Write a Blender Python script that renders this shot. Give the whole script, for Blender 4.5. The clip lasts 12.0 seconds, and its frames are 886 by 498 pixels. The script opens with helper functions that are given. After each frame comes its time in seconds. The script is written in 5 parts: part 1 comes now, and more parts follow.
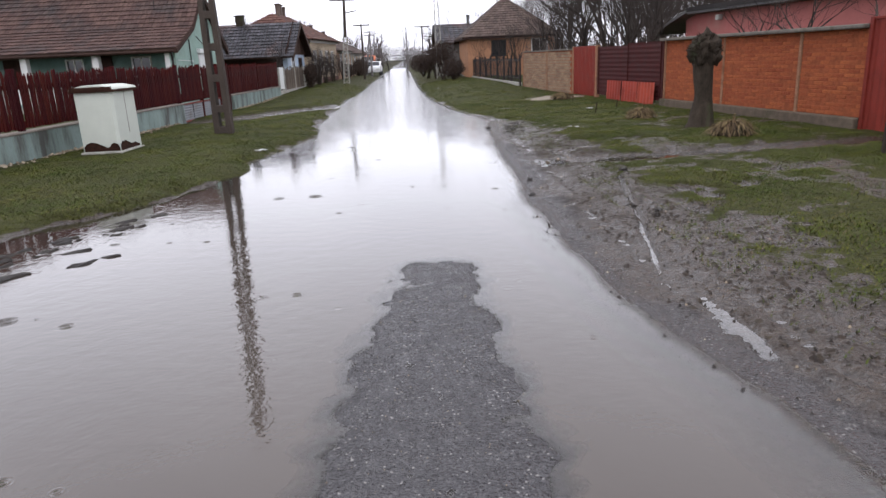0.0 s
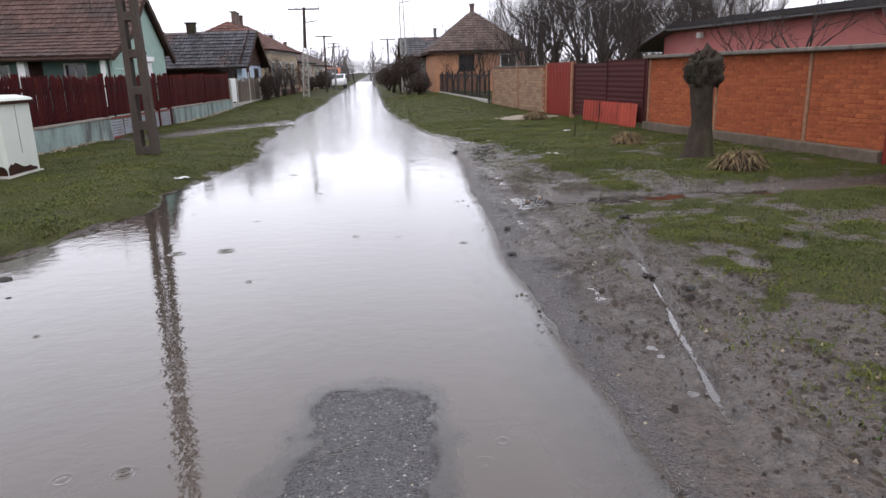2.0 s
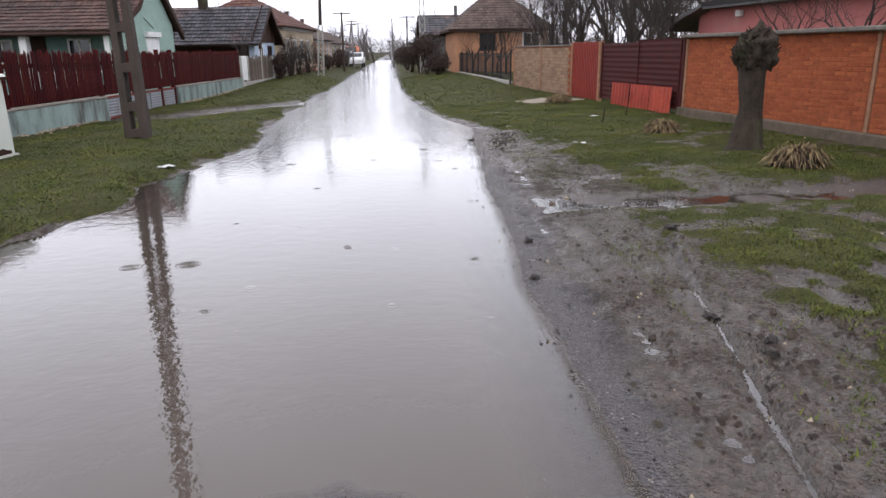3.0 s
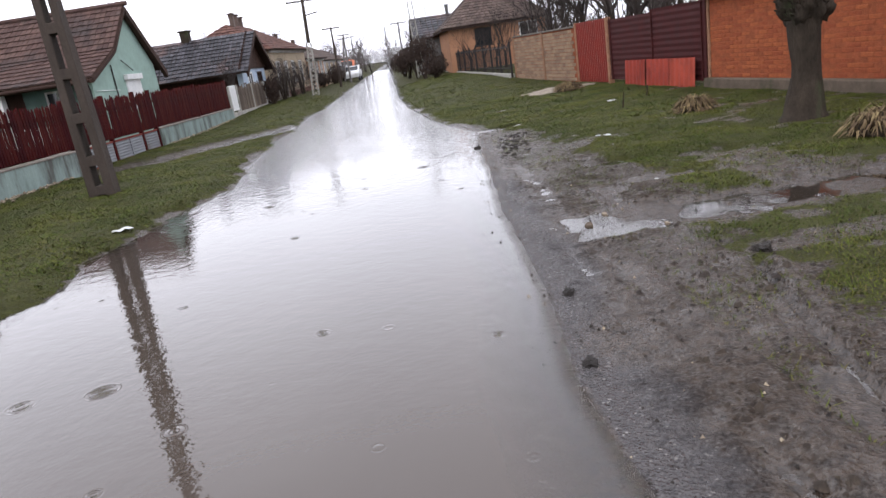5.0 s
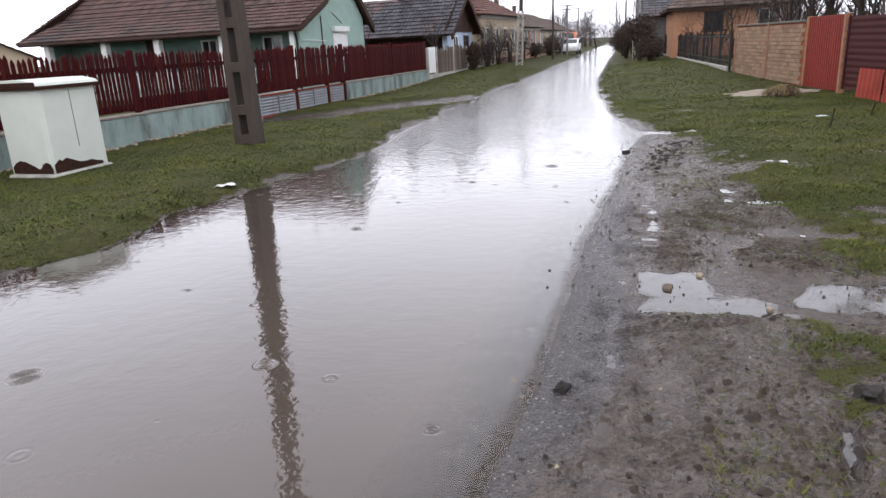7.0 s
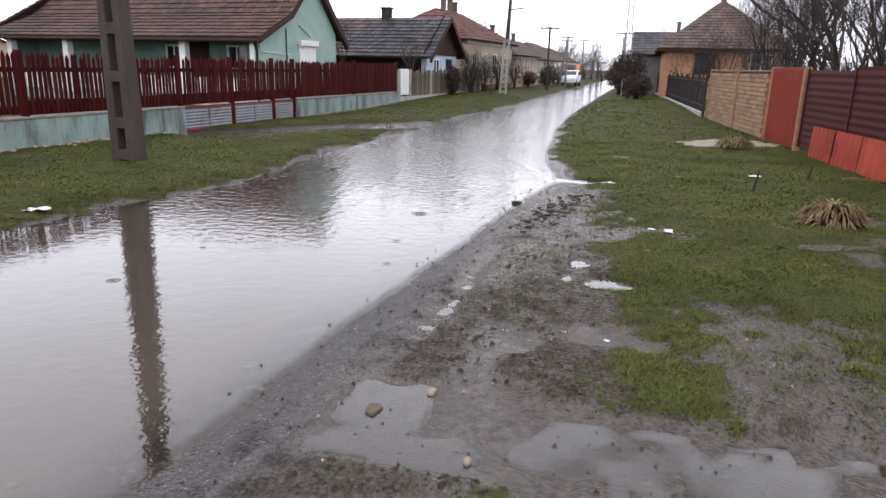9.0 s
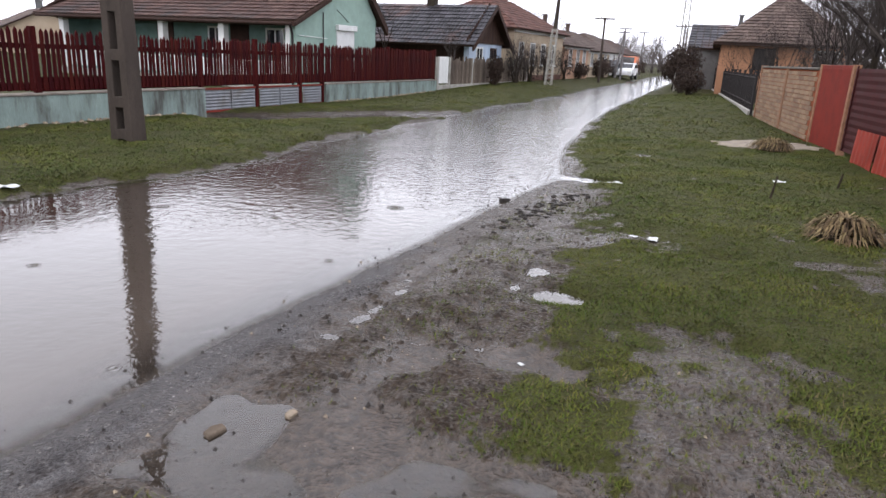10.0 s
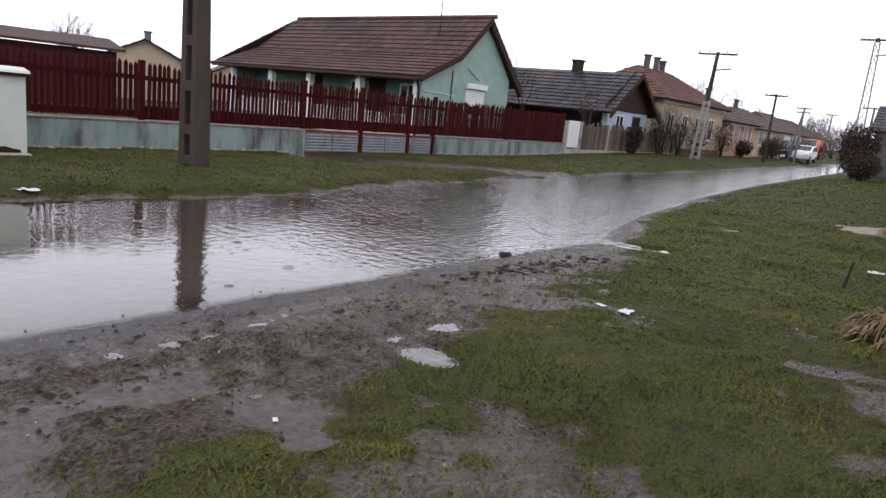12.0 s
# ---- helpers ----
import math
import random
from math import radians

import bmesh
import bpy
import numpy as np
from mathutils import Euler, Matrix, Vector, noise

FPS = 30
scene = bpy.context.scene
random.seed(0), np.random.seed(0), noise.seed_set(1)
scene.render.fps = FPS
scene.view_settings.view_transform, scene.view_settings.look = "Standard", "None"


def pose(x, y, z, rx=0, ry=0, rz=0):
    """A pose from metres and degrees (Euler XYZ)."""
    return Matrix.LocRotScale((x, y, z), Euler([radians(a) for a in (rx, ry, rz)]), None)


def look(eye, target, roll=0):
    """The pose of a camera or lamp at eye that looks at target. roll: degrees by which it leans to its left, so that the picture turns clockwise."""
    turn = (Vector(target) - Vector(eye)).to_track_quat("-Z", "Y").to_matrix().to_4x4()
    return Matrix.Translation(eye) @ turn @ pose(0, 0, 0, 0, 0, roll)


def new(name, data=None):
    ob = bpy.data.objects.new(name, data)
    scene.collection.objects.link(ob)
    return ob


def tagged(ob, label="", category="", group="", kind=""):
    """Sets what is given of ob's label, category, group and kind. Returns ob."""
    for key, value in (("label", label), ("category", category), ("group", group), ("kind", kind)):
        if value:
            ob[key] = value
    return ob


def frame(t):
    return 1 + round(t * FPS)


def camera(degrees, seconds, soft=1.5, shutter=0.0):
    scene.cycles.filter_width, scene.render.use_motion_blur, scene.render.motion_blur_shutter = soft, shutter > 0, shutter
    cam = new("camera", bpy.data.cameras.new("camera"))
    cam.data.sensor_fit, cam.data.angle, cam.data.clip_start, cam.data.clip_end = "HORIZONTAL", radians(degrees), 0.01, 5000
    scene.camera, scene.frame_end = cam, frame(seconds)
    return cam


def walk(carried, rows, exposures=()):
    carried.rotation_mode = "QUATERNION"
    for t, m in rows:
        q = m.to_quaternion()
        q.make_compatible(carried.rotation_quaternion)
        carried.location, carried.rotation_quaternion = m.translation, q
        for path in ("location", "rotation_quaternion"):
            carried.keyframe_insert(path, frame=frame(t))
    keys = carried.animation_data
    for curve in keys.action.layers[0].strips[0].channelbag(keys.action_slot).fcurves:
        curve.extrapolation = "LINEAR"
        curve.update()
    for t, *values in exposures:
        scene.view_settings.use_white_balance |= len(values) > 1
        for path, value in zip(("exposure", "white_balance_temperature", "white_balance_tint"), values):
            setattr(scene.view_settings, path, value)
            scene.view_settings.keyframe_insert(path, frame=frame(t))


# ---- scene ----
cam = camera(66.9, 12.0)

PATH = [
    (0, (0.49, -0.139, 1.709), (0.573, 1.783, 1.161), -2.6),
    (0.5, (0.567, 0.315, 1.708), (0.691, 2.243, 1.191), -2.1),
    (1, (0.56, 0.86, 1.721), (0.725, 2.775, 1.169), -2.8),
    (1.5, (0.669, 1.447, 1.721), (0.84, 3.364, 1.177), -1.7),
    (2, (0.755, 2.023, 1.709), (0.94, 3.947, 1.196), -1.4),
    (2.5, (0.847, 2.536, 1.679), (1.014, 4.462, 1.166), -2.1),
    (3, (0.968, 3.262, 1.69), (1.097, 5.176, 1.123), -0.9),
    (3.2, (0.954, 3.415, 1.664), (1.091, 5.331, 1.11), -1.3),
    (4.8, (1.165, 4.914, 1.651), (1.249, 6.802, 0.995), -7.7),
    (5, (1.234, 4.977, 1.64), (1.296, 6.897, 1.083), -8.7),
    (5.5, (1.511, 5.225, 1.653), (1.263, 7.116, 1.05), -4.1),
    (6, (1.783, 5.55, 1.62), (1.591, 7.447, 1.017), -3.7),
    (6.5, (2.04, 5.83, 1.644), (1.659, 7.703, 1.057), -7.4),
    (6.7, (2.193, 5.93, 1.651), (1.738, 7.787, 1.064), -4.4),
    (8.3, (3.287, 7.085, 1.738), (2.648, 8.895, 1.178), -2.3),
    (8.5, (3.479, 7.25, 1.771), (2.851, 9.054, 1.179), -0.8),
    (9, (3.905, 7.681, 1.735), (3.381, 9.539, 1.21), 1.3),
    (9.5, (4.313, 7.996, 1.732), (3.732, 9.852, 1.267), 3.6),
    (10, (4.629, 8.408, 1.737), (3.96, 10.208, 1.177), 2.8),
    (10.5, (5.057, 8.753, 1.681), (4.276, 10.53, 1.196), 1.4),
    (11, (5.454, 9.137, 1.638), (4.53, 10.85, 1.177), 1.8),
    (11.5, (5.786, 9.503, 1.657), (4.697, 11.103, 1.153), 3.7),
    (12, (6.077, 9.924, 1.529), (4.962, 11.534, 1.122), 6.0),
]
walk(cam, [(t, look(eye, target, roll)) for t, eye, target, roll in PATH], [(0.0, -0.24), (1.0, -0.2), (3.0, -0.12), (6.0, -0.02), (8.5, 0.02), (10.5, 0.04), (11.2, -0.08), (12.0, -0.36)])

# world: even overcast sky
world = bpy.data.worlds.new("overcast")
scene.world = world
world.use_nodes = True
wn, wl = world.node_tree.nodes, world.node_tree.links
wn.clear()
sky = wn.new("ShaderNodeTexSky")
sky.sky_type, sky.sun_disc = "NISHITA", False
sky.sun_elevation, sky.sun_rotation = radians(40), radians(200)
sky.air_density, sky.dust_density = 1.0, 6.0
scaled = wn.new("ShaderNodeMix")
scaled.data_type, scaled.blend_type = "RGBA", "MULTIPLY"
scaled.inputs[0].default_value = 1.0
scaled.inputs[7].default_value = (0.1, 0.1, 0.1, 1)
wl.new(sky.outputs[0], scaled.inputs[6])
wtc = wn.new("ShaderNodeTexCoord")
cloud = wn.new("ShaderNodeTexNoise")
cloud.inputs["Scale"].default_value, cloud.inputs["Detail"].default_value = 2.2, 5
wl.new(wtc.outputs["Generated"], cloud.inputs["Vector"])
ramp = wn.new("ShaderNodeValToRGB")
ramp.color_ramp.elements[0].position, ramp.color_ramp.elements[0].color = 0.3, (0.86, 0.865, 0.97, 1)
ramp.color_ramp.elements[1].position, ramp.color_ramp.elements[1].color = 0.7, (0.985, 0.985, 1.09, 1)
wl.new(cloud.outputs["Fac"], ramp.inputs[0])
veil = wn.new("ShaderNodeMix")
veil.data_type = "RGBA"
veil.inputs[0].default_value = 0.93
wl.new(scaled.outputs[2], veil.inputs[6])
wl.new(ramp.outputs[0], veil.inputs[7])
back = wn.new("ShaderNodeBackground")
back.inputs[1].default_value = 2.25
wl.new(veil.outputs[2], back.inputs[0])
wout = wn.new("ShaderNodeOutputWorld")
wl.new(back.outputs[0], wout.inputs[0])
sun = new("sun", bpy.data.lights.new("sun", "SUN"))
sun.data.energy, sun.data.angle, sun.data.color = 0.5, radians(40), (1.0, 0.97, 0.93)
sun.matrix_world = look((-15, -20, 60), (0, 0, 0))


# ---- materials ----
def shade(name, color, rough=0.7, metal=0.0, vary=0.25, scale=6.0, bump=0.2, fine=60.0, spread=0.0, dirt=None, dirt_scale=1.2, dirt_at=0.55, stretch=(1, 1, 1), coords="Object", spec=0.15, sheen=0.0):
    """A worn surface: colour varied at two scales, optional stains, bump, and a shift from piece to piece."""
    m = bpy.data.materials.new(name)
    m.use_nodes = True
    n, l = m.node_tree.nodes, m.node_tree.links
    b = n["Principled BSDF"]
    b.inputs["Roughness"].default_value, b.inputs["Metallic"].default_value = rough, metal
    b.inputs["Specular IOR Level"].default_value = spec
    tc, mp = n.new("ShaderNodeTexCoord"), n.new("ShaderNodeMapping")
    mp.inputs["Scale"].default_value = stretch
    l.new(tc.outputs[coords], mp.inputs[0])

    def tex(s, detail=6.0):
        t = n.new("ShaderNodeTexNoise")
        t.inputs["Scale"].default_value, t.inputs["Detail"].default_value, t.inputs["Roughness"].default_value = s, detail, 0.65
        l.new(mp.outputs[0], t.inputs["Vector"])
        return t

    def mix(kind, fac, a, c):
        x = n.new("ShaderNodeMix")
        x.data_type, x.blend_type = "RGBA", kind
        for slot, v in ((0, fac), (6, a), (7, c)):
            if isinstance(v, (int, float)):
                x.inputs[slot].default_value = v
            elif isinstance(v, tuple):
                x.inputs[slot].default_value = (*v, 1)
            else:
                l.new(v, x.inputs[slot])
        return x.outputs[2]

    def span(src, lo, hi, a=0.0, c=1.0):
        r = n.new("ShaderNodeMapRange")
        r.inputs[1].default_value, r.inputs[2].default_value, r.inputs[3].default_value, r.inputs[4].default_value = lo, hi, a, c
        l.new(src, r.inputs[0])
        return r.outputs[0]

    big, small = tex(scale), tex(fine, 3.0)
    low = tuple(c * (1 - vary) for c in color)
    high = tuple(min(1.0, c * (1 + vary)) for c in color)
    col = mix("MIX", span(big.outputs["Fac"], 0.3, 0.7), low, high)
    grey = span(small.outputs["Fac"], 0.25, 0.75, 1 - vary * 0.6, 1 + vary * 0.6)
    comb = n.new("ShaderNodeCombineColor")
    for i in range(3):
        l.new(grey, comb.inputs[i])
    col = mix("MULTIPLY", 1.0, col, comb.outputs[0])
    if dirt:
        st = tex(dirt_scale, 8.0)
        col = mix("MIX", span(st.outputs["Fac"], dirt_at, dirt_at + 0.16), col, dirt)
    if spread:
        info = n.new("ShaderNodeObjectInfo")
        geo = n.new("ShaderNodeNewGeometry")
        add = n.new("ShaderNodeMath")
        l.new(info.outputs["Random"], add.inputs[0])
        l.new(geo.outputs["Random Per Island"], add.inputs[1])
        fr = n.new("ShaderNodeMath")
        fr.operation = "FRACT"
        l.new(add.outputs[0], fr.inputs[0])
        hs = n.new("ShaderNodeHueSaturation")
        l.new(col, hs.inputs["Color"])
        l.new(span(fr.outputs[0], 0, 1, 1 - spread, 1 + spread), hs.inputs["Value"])
        l.new(span(fr.outputs[0], 0, 1, 0.5 - spread * 0.03, 0.5 + spread * 0.03), hs.inputs["Hue"])
        col = hs.outputs[0]
    l.new(col, b.inputs["Base Color"])
    l.new(span(big.outputs["Fac"], 0.2, 0.8, max(0.02, rough - 0.12), min(1, rough + 0.12)), b.inputs["Roughness"])
    if bump:
        bp = n.new("ShaderNodeBump")
        bp.inputs["Strength"].default_value, bp.inputs["Distance"].default_value = bump, 0.02
        l.new(small.outputs["Fac"], bp.inputs["Height"])
        l.new(bp.outputs[0], b.inputs["Normal"])
    return m


M = dict(
    concrete=shade("concrete", (0.33, 0.32, 0.29), 0.85, vary=0.25, scale=3, bump=0.4, dirt=(0.15, 0.14, 0.12), dirt_at=0.56),
    pole=shade("pole_concrete", (0.054, 0.043, 0.036), 0.85, vary=0.3, scale=4, bump=0.5, dirt=(0.038, 0.032, 0.028), stretch=(1, 1, 0.3)),
    plinth=shade("painted_plinth", (0.23, 0.295, 0.275), 0.85, vary=0.25, scale=5, bump=0.35, dirt=(0.085, 0.088, 0.08), dirt_scale=2.5, dirt_at=0.47, stretch=(1, 1, 0.22)),
    plinth_top=shade("plinth_cap", (0.22, 0.19, 0.165), 0.85, vary=0.25, scale=6, bump=0.4, dirt=(0.16, 0.14, 0.12)),
    slat=shade("red_paint_wood", (0.044, 0.0058, 0.0056), 0.7, vary=0.35, scale=8, bump=0.25, spread=0.3, spec=0.06, dirt=(0.03, 0.006, 0.0055), dirt_at=0.56, stretch=(1, 1, 0.25)),
    red_metal=shade("red_sheet", (0.155, 0.024, 0.017), 0.5, vary=0.2, scale=3, bump=0.1, dirt=(0.13, 0.025, 0.018), dirt_at=0.58),
    red_dark=shade("dark_red_sheet", (0.045, 0.010, 0.010), 0.7, vary=0.3, scale=3, bump=0.1, dirt=(0.05, 0.015, 0.013), dirt_at=0.55),
    plate=shade("faded_red_sheet", (0.27, 0.045, 0.028), 0.5, vary=0.3, scale=3, bump=0.1, spread=0.1, dirt=(0.2, 0.032, 0.02), dirt_at=0.55),
    grey_sheet=shade("galvanised_sheet", (0.19, 0.2, 0.215), 0.5, 0.25, vary=0.2, scale=4, bump=0.1, dirt=(0.13, 0.12, 0.11)),
    brick=shade("orange_brick", (0.265, 0.074, 0.031), 0.9, vary=0.22, scale=9, bump=0.5, spread=0.15, dirt=(0.165, 0.05, 0.026), dirt_scale=1.1, dirt_at=0.5),
    mortar=shade("mortar", (0.225, 0.066, 0.030), 0.95, vary=0.3, scale=8, bump=0.5),
    footing=shade("wall_footing", (0.105, 0.082, 0.062), 0.9, vary=0.3, scale=5, bump=0.5, dirt=(0.045, 0.045, 0.025), dirt_scale=1.8),
    coping=shade("coping_slab", (0.13, 0.115, 0.10), 0.85, vary=0.3, scale=6, bump=0.5, dirt=(0.05, 0.055, 0.03)),
    pilaster=shade("pilaster", (0.24, 0.13, 0.08), 0.9, vary=0.25, scale=7, bump=0.4, dirt=(0.17, 0.08, 0.045)),
    yellow_brick=shade("yellow_brick", (0.25, 0.17, 0.115), 0.9, vary=0.3, scale=9, bump=0.5, spread=0.2, dirt=(0.25, 0.15, 0.075), dirt_scale=1.5),
    white_box=shade("white_enamel", (0.50, 0.53, 0.475), 0.55, vary=0.05, scale=3, bump=0.05, dirt=(0.46, 0.48, 0.42), dirt_scale=1.6, dirt_at=0.6),
    rust=shade("rusted_hole", (0.032, 0.014, 0.009), 0.95, vary=0.5, scale=14, bump=0.6),
    green_wall=shade("mint_render", (0.27, 0.375, 0.325), 0.9, vary=0.12, scale=2.5, bump=0.3, dirt=(0.24, 0.35, 0.30), dirt_scale=0.8, dirt_at=0.56),
    # the mint render again, with porch shade put into its colour
    green_shaded=shade("mint_render_shaded", (0.15, 0.235, 0.215), 0.9, vary=0.18, scale=2.5, bump=0.3),
    white=shade("white_paint", (0.66, 0.67, 0.66), 0.7, vary=0.1, scale=4, bump=0.15, dirt=(0.5, 0.5, 0.47), dirt_at=0.6),
    tile_red=shade("red_roof_tile", (0.084, 0.051, 0.044), 0.75, vary=0.3, scale=2.5, bump=0.35, spread=0.2, dirt=(0.048, 0.040, 0.039), dirt_scale=0.45, dirt_at=0.47),
    tile_rust=shade("rust_red_roof_tile", (0.115, 0.058, 0.047), 0.75, vary=0.25, scale=2.5, bump=0.35, spread=0.3, dirt=(0.085, 0.046, 0.04), dirt_scale=0.5, dirt_at=0.55),
    tile_dark=shade("dark_roof_tile", (0.045, 0.044, 0.05), 0.45, vary=0.35, scale=2.5, bump=0.35, spread=0.4, dirt=(0.11, 0.06, 0.05), dirt_scale=0.4, dirt_at=0.5),
    tile_brown=shade("brown_roof_tile", (0.098, 0.072, 0.062), 0.75, vary=0.25, scale=2.5, bump=0.35, spread=0.25, dirt=(0.075, 0.056, 0.05), dirt_scale=0.5, dirt_at=0.55),
    dark_wood=shade("dark_timber", (0.045, 0.026, 0.02), 0.75, vary=0.35, scale=8, bump=0.3, spread=0.25, stretch=(1, 1, 0.2)),
    old_wood=shade("weathered_timber", (0.12, 0.095, 0.075), 0.85, vary=0.35, scale=8, bump=0.35, spread=0.35, stretch=(1, 1, 0.2)),
    cream=shade("cream_render", (0.42, 0.34, 0.25), 0.9, vary=0.12, scale=1.5, bump=0.25, dirt=(0.4, 0.32, 0.23), dirt_scale=0.6),
    peach=shade("peach_render", (0.42, 0.26, 0.18), 0.9, vary=0.12, scale=1.5, bump=0.25, dirt=(0.42, 0.26, 0.18), dirt_scale=0.6),
    blue_wall=shade("pale_blue_render", (0.42, 0.5, 0.6), 0.9, vary=0.12, scale=2, bump=0.25, dirt=(0.24, 0.33, 0.45), dirt_scale=0.9),
    orange_wall=shade("orange_render", (0.40, 0.21, 0.125), 0.9, vary=0.14, scale=1.5, bump=0.3, dirt=(0.33, 0.19, 0.12), dirt_scale=0.7),
    pink_wall=shade("pink_render", (0.38, 0.135, 0.125), 0.9, vary=0.12, scale=1.5, bump=0.3, dirt=(0.36, 0.17, 0.15), dirt_scale=0.6),
    grey_wall=shade("grey_render", (0.14, 0.14, 0.14), 0.9, vary=0.2, scale=1.5, bump=0.3),
    black_iron=shade("black_iron", (0.028, 0.025, 0.025), 0.6, vary=0.3, scale=8, bump=0.2),
    bark=shade("bark", (0.036, 0.028, 0.021), 0.95, vary=0.45, scale=10, bump=0.9, fine=45, dirt=(0.05, 0.06, 0.03), dirt_scale=3, stretch=(1, 1, 0.35)),
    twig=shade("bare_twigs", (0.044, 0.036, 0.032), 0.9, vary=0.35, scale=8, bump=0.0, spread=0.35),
    # paler copies of the bare twigs: distance haze is put into the colour
    twig_mid=shade("wood_twigs_hazed", (0.105, 0.09, 0.085), 0.9, vary=0.35, scale=5, bump=0.0, spread=0.35),
    twig_far=shade("far_twigs_hazed", (0.10, 0.088, 0.085), 0.9, vary=0.3, scale=3, bump=0.0, spread=0.3),
    straw=shade("straw", (0.13, 0.092, 0.05), 0.85, vary=0.35, scale=9, bump=0.2, spread=0.5),
    leaf=shade("dark_leaf", (0.036, 0.024, 0.019), 0.8, vary=0.4, scale=5, bump=0.0, spread=0.5),
    sand=shade("wet_sand", (0.24, 0.205, 0.165), 0.8, vary=0.25, scale=6, bump=0.5, dirt=(0.14, 0.12, 0.095)),
    stone=shade("pale_stone", (0.28, 0.23, 0.17), 0.8, vary=0.3, scale=12, bump=0.4, spread=0.35),
    # pole colour for the far end, lightened to paint in haze
    pole_far=shade("hazy_pole", (0.16, 0.15, 0.15), 0.85, vary=0.2, scale=4, bump=0.2),
    grit=shade("wet_grit", (0.055, 0.052, 0.054), 0.35, vary=0.4, scale=20, bump=0.2, spread=0.5),
    mud=shade("churned_mud", (0.030, 0.022, 0.016), 0.6, vary=0.4, scale=20, bump=0.5, spread=0.4),
    clod=shade("wet_clod", (0.035, 0.03, 0.027), 0.45, vary=0.4, scale=14, bump=0.8, spread=0.3),
    litter=shade("litter", (0.5, 0.51, 0.51), 0.5, vary=0.1, scale=9, bump=0.1),
    car_white=shade("white_car_paint", (0.72, 0.73, 0.74), 0.25, vary=0.03, scale=2, bump=0.0),
    car_dark=shade("dark_car_paint", (0.02, 0.02, 0.024), 0.25, vary=0.1, scale=2, bump=0.0),
    rubber=shade("rubber", (0.02, 0.02, 0.02), 0.8, vary=0.2, scale=9, bump=0.2),
    van=shade("orange_van", (0.75, 0.24, 0.12), 0.4, vary=0.05, scale=2, bump=0.0),
    lamp=shade("lamp_glass", (0.6, 0.6, 0.58), 0.2, vary=0.1, scale=9, bump=0.0),
)


def glass_mat():
    m = bpy.data.materials.new("window_glass")
    m.use_nodes = True
    b = m.node_tree.nodes["Principled BSDF"]
    b.inputs["Base Color"].default_value = (0.018, 0.02, 0.024, 1)
    b.inputs["Roughness"].default_value = 0.06
    return m


M["glass"] = glass_mat()


# ---- shared builders ----
def thing(name, x=0, y=0, z=0, rz=0.0, label="", category="", group="", kind=""):
    e = new(name)
    e.empty_display_size = 0.2
    e.matrix_world = pose(x, y, z, 0, 0, rz)
    return tagged(e, label, category, group, kind)


def part(name, bm, mat, parent, label="", smooth=False, kind=""):
    me = bpy.data.meshes.new(name)
    bm.to_mesh(me)
    bm.free()
    me.materials.append(M[mat] if isinstance(mat, str) else mat)
    if smooth:
        me.polygons.foreach_set("use_smooth", [True] * len(me.polygons))
    ob = new(name, me)
    ob.parent = parent
    return tagged(ob, label, kind=kind)


def share(name, me, parent, loc, rz=0.0, rx=0.0, ry=0.0, scale=(1, 1, 1)):
    ob = new(name, me)
    ob.parent = parent
    ob.matrix_basis = Matrix.LocRotScale(loc, Euler((rx, ry, rz)), scale)
    return ob


def as_mesh(name, bm, mat):
    me = bpy.data.meshes.new(name)
    bm.to_mesh(me)
    bm.free()
    me.materials.append(M[mat])
    return me


def block(bm, x0, x1, y0, y1, z0, z1, bevel=0.0, m=None):
    r = bmesh.ops.create_cube(bm, size=1.0)
    mat = Matrix.Translation(((x0 + x1) / 2, (y0 + y1) / 2, (z0 + z1) / 2)) @ Matrix.Diagonal((x1 - x0, y1 - y0, z1 - z0, 1))
    if m is not None:
        mat = m @ mat
    bmesh.ops.transform(bm, matrix=mat, verts=r["verts"])
    if bevel:
        edges = list({e for v in r["verts"] for e in v.link_edges})
        bmesh.ops.bevel(bm, geom=edges, offset=bevel, segments=1, affect="EDGES")
    return bm


def blk(*a, **k):
    return block(bmesh.new(), *a, **k)


def rod(bm, a, b, r0, r1=None, seg=6):
    a, b = Vector(a), Vector(b)
    r1 = r0 if r1 is None else r1
    q = (b - a).to_track_quat("Z", "Y").to_matrix().to_4x4()
    bmesh.ops.create_cone(bm, cap_ends=True, segments=seg, radius1=r0, radius2=r1, depth=(b - a).length, matrix=Matrix.Translation((a + b) / 2) @ q)
    return bm


def prism(bm, pts, axis, lo, hi):
    """A flat outline pushed along an axis: pts are pairs in the two other axes."""
    def at(p, k):
        return (k, p[0], p[1]) if axis == "x" else (p[0], k, p[1]) if axis == "y" else (p[0], p[1], k)
    a = [bm.verts.new(at(p, lo)) for p in pts]
    b = [bm.verts.new(at(p, hi)) for p in pts]
    bm.faces.new(a)
    bm.faces.new(b[::-1])
    for i in range(len(pts)):
        j = (i + 1) % len(pts)
        bm.faces.new((a[j], a[i], b[i], b[j]))
    bmesh.ops.recalc_face_normals(bm, faces=bm.faces)
    return bm


def quick(name, verts, faces, mat, parent=None, smooth=False):
    me = bpy.data.meshes.new(name)
    me.from_pydata(verts, [], faces)
    me.materials.append(M[mat] if isinstance(mat, str) else mat)
    if smooth:
        me.polygons.foreach_set("use_smooth", [True] * len(me.polygons))
    ob = new(name, me)
    if parent:
        ob.parent = parent
    return ob


# ---- ground ----
def table(rows):
    ys, vs = zip(*rows)
    return lambda y: np.interp(y, ys, vs)


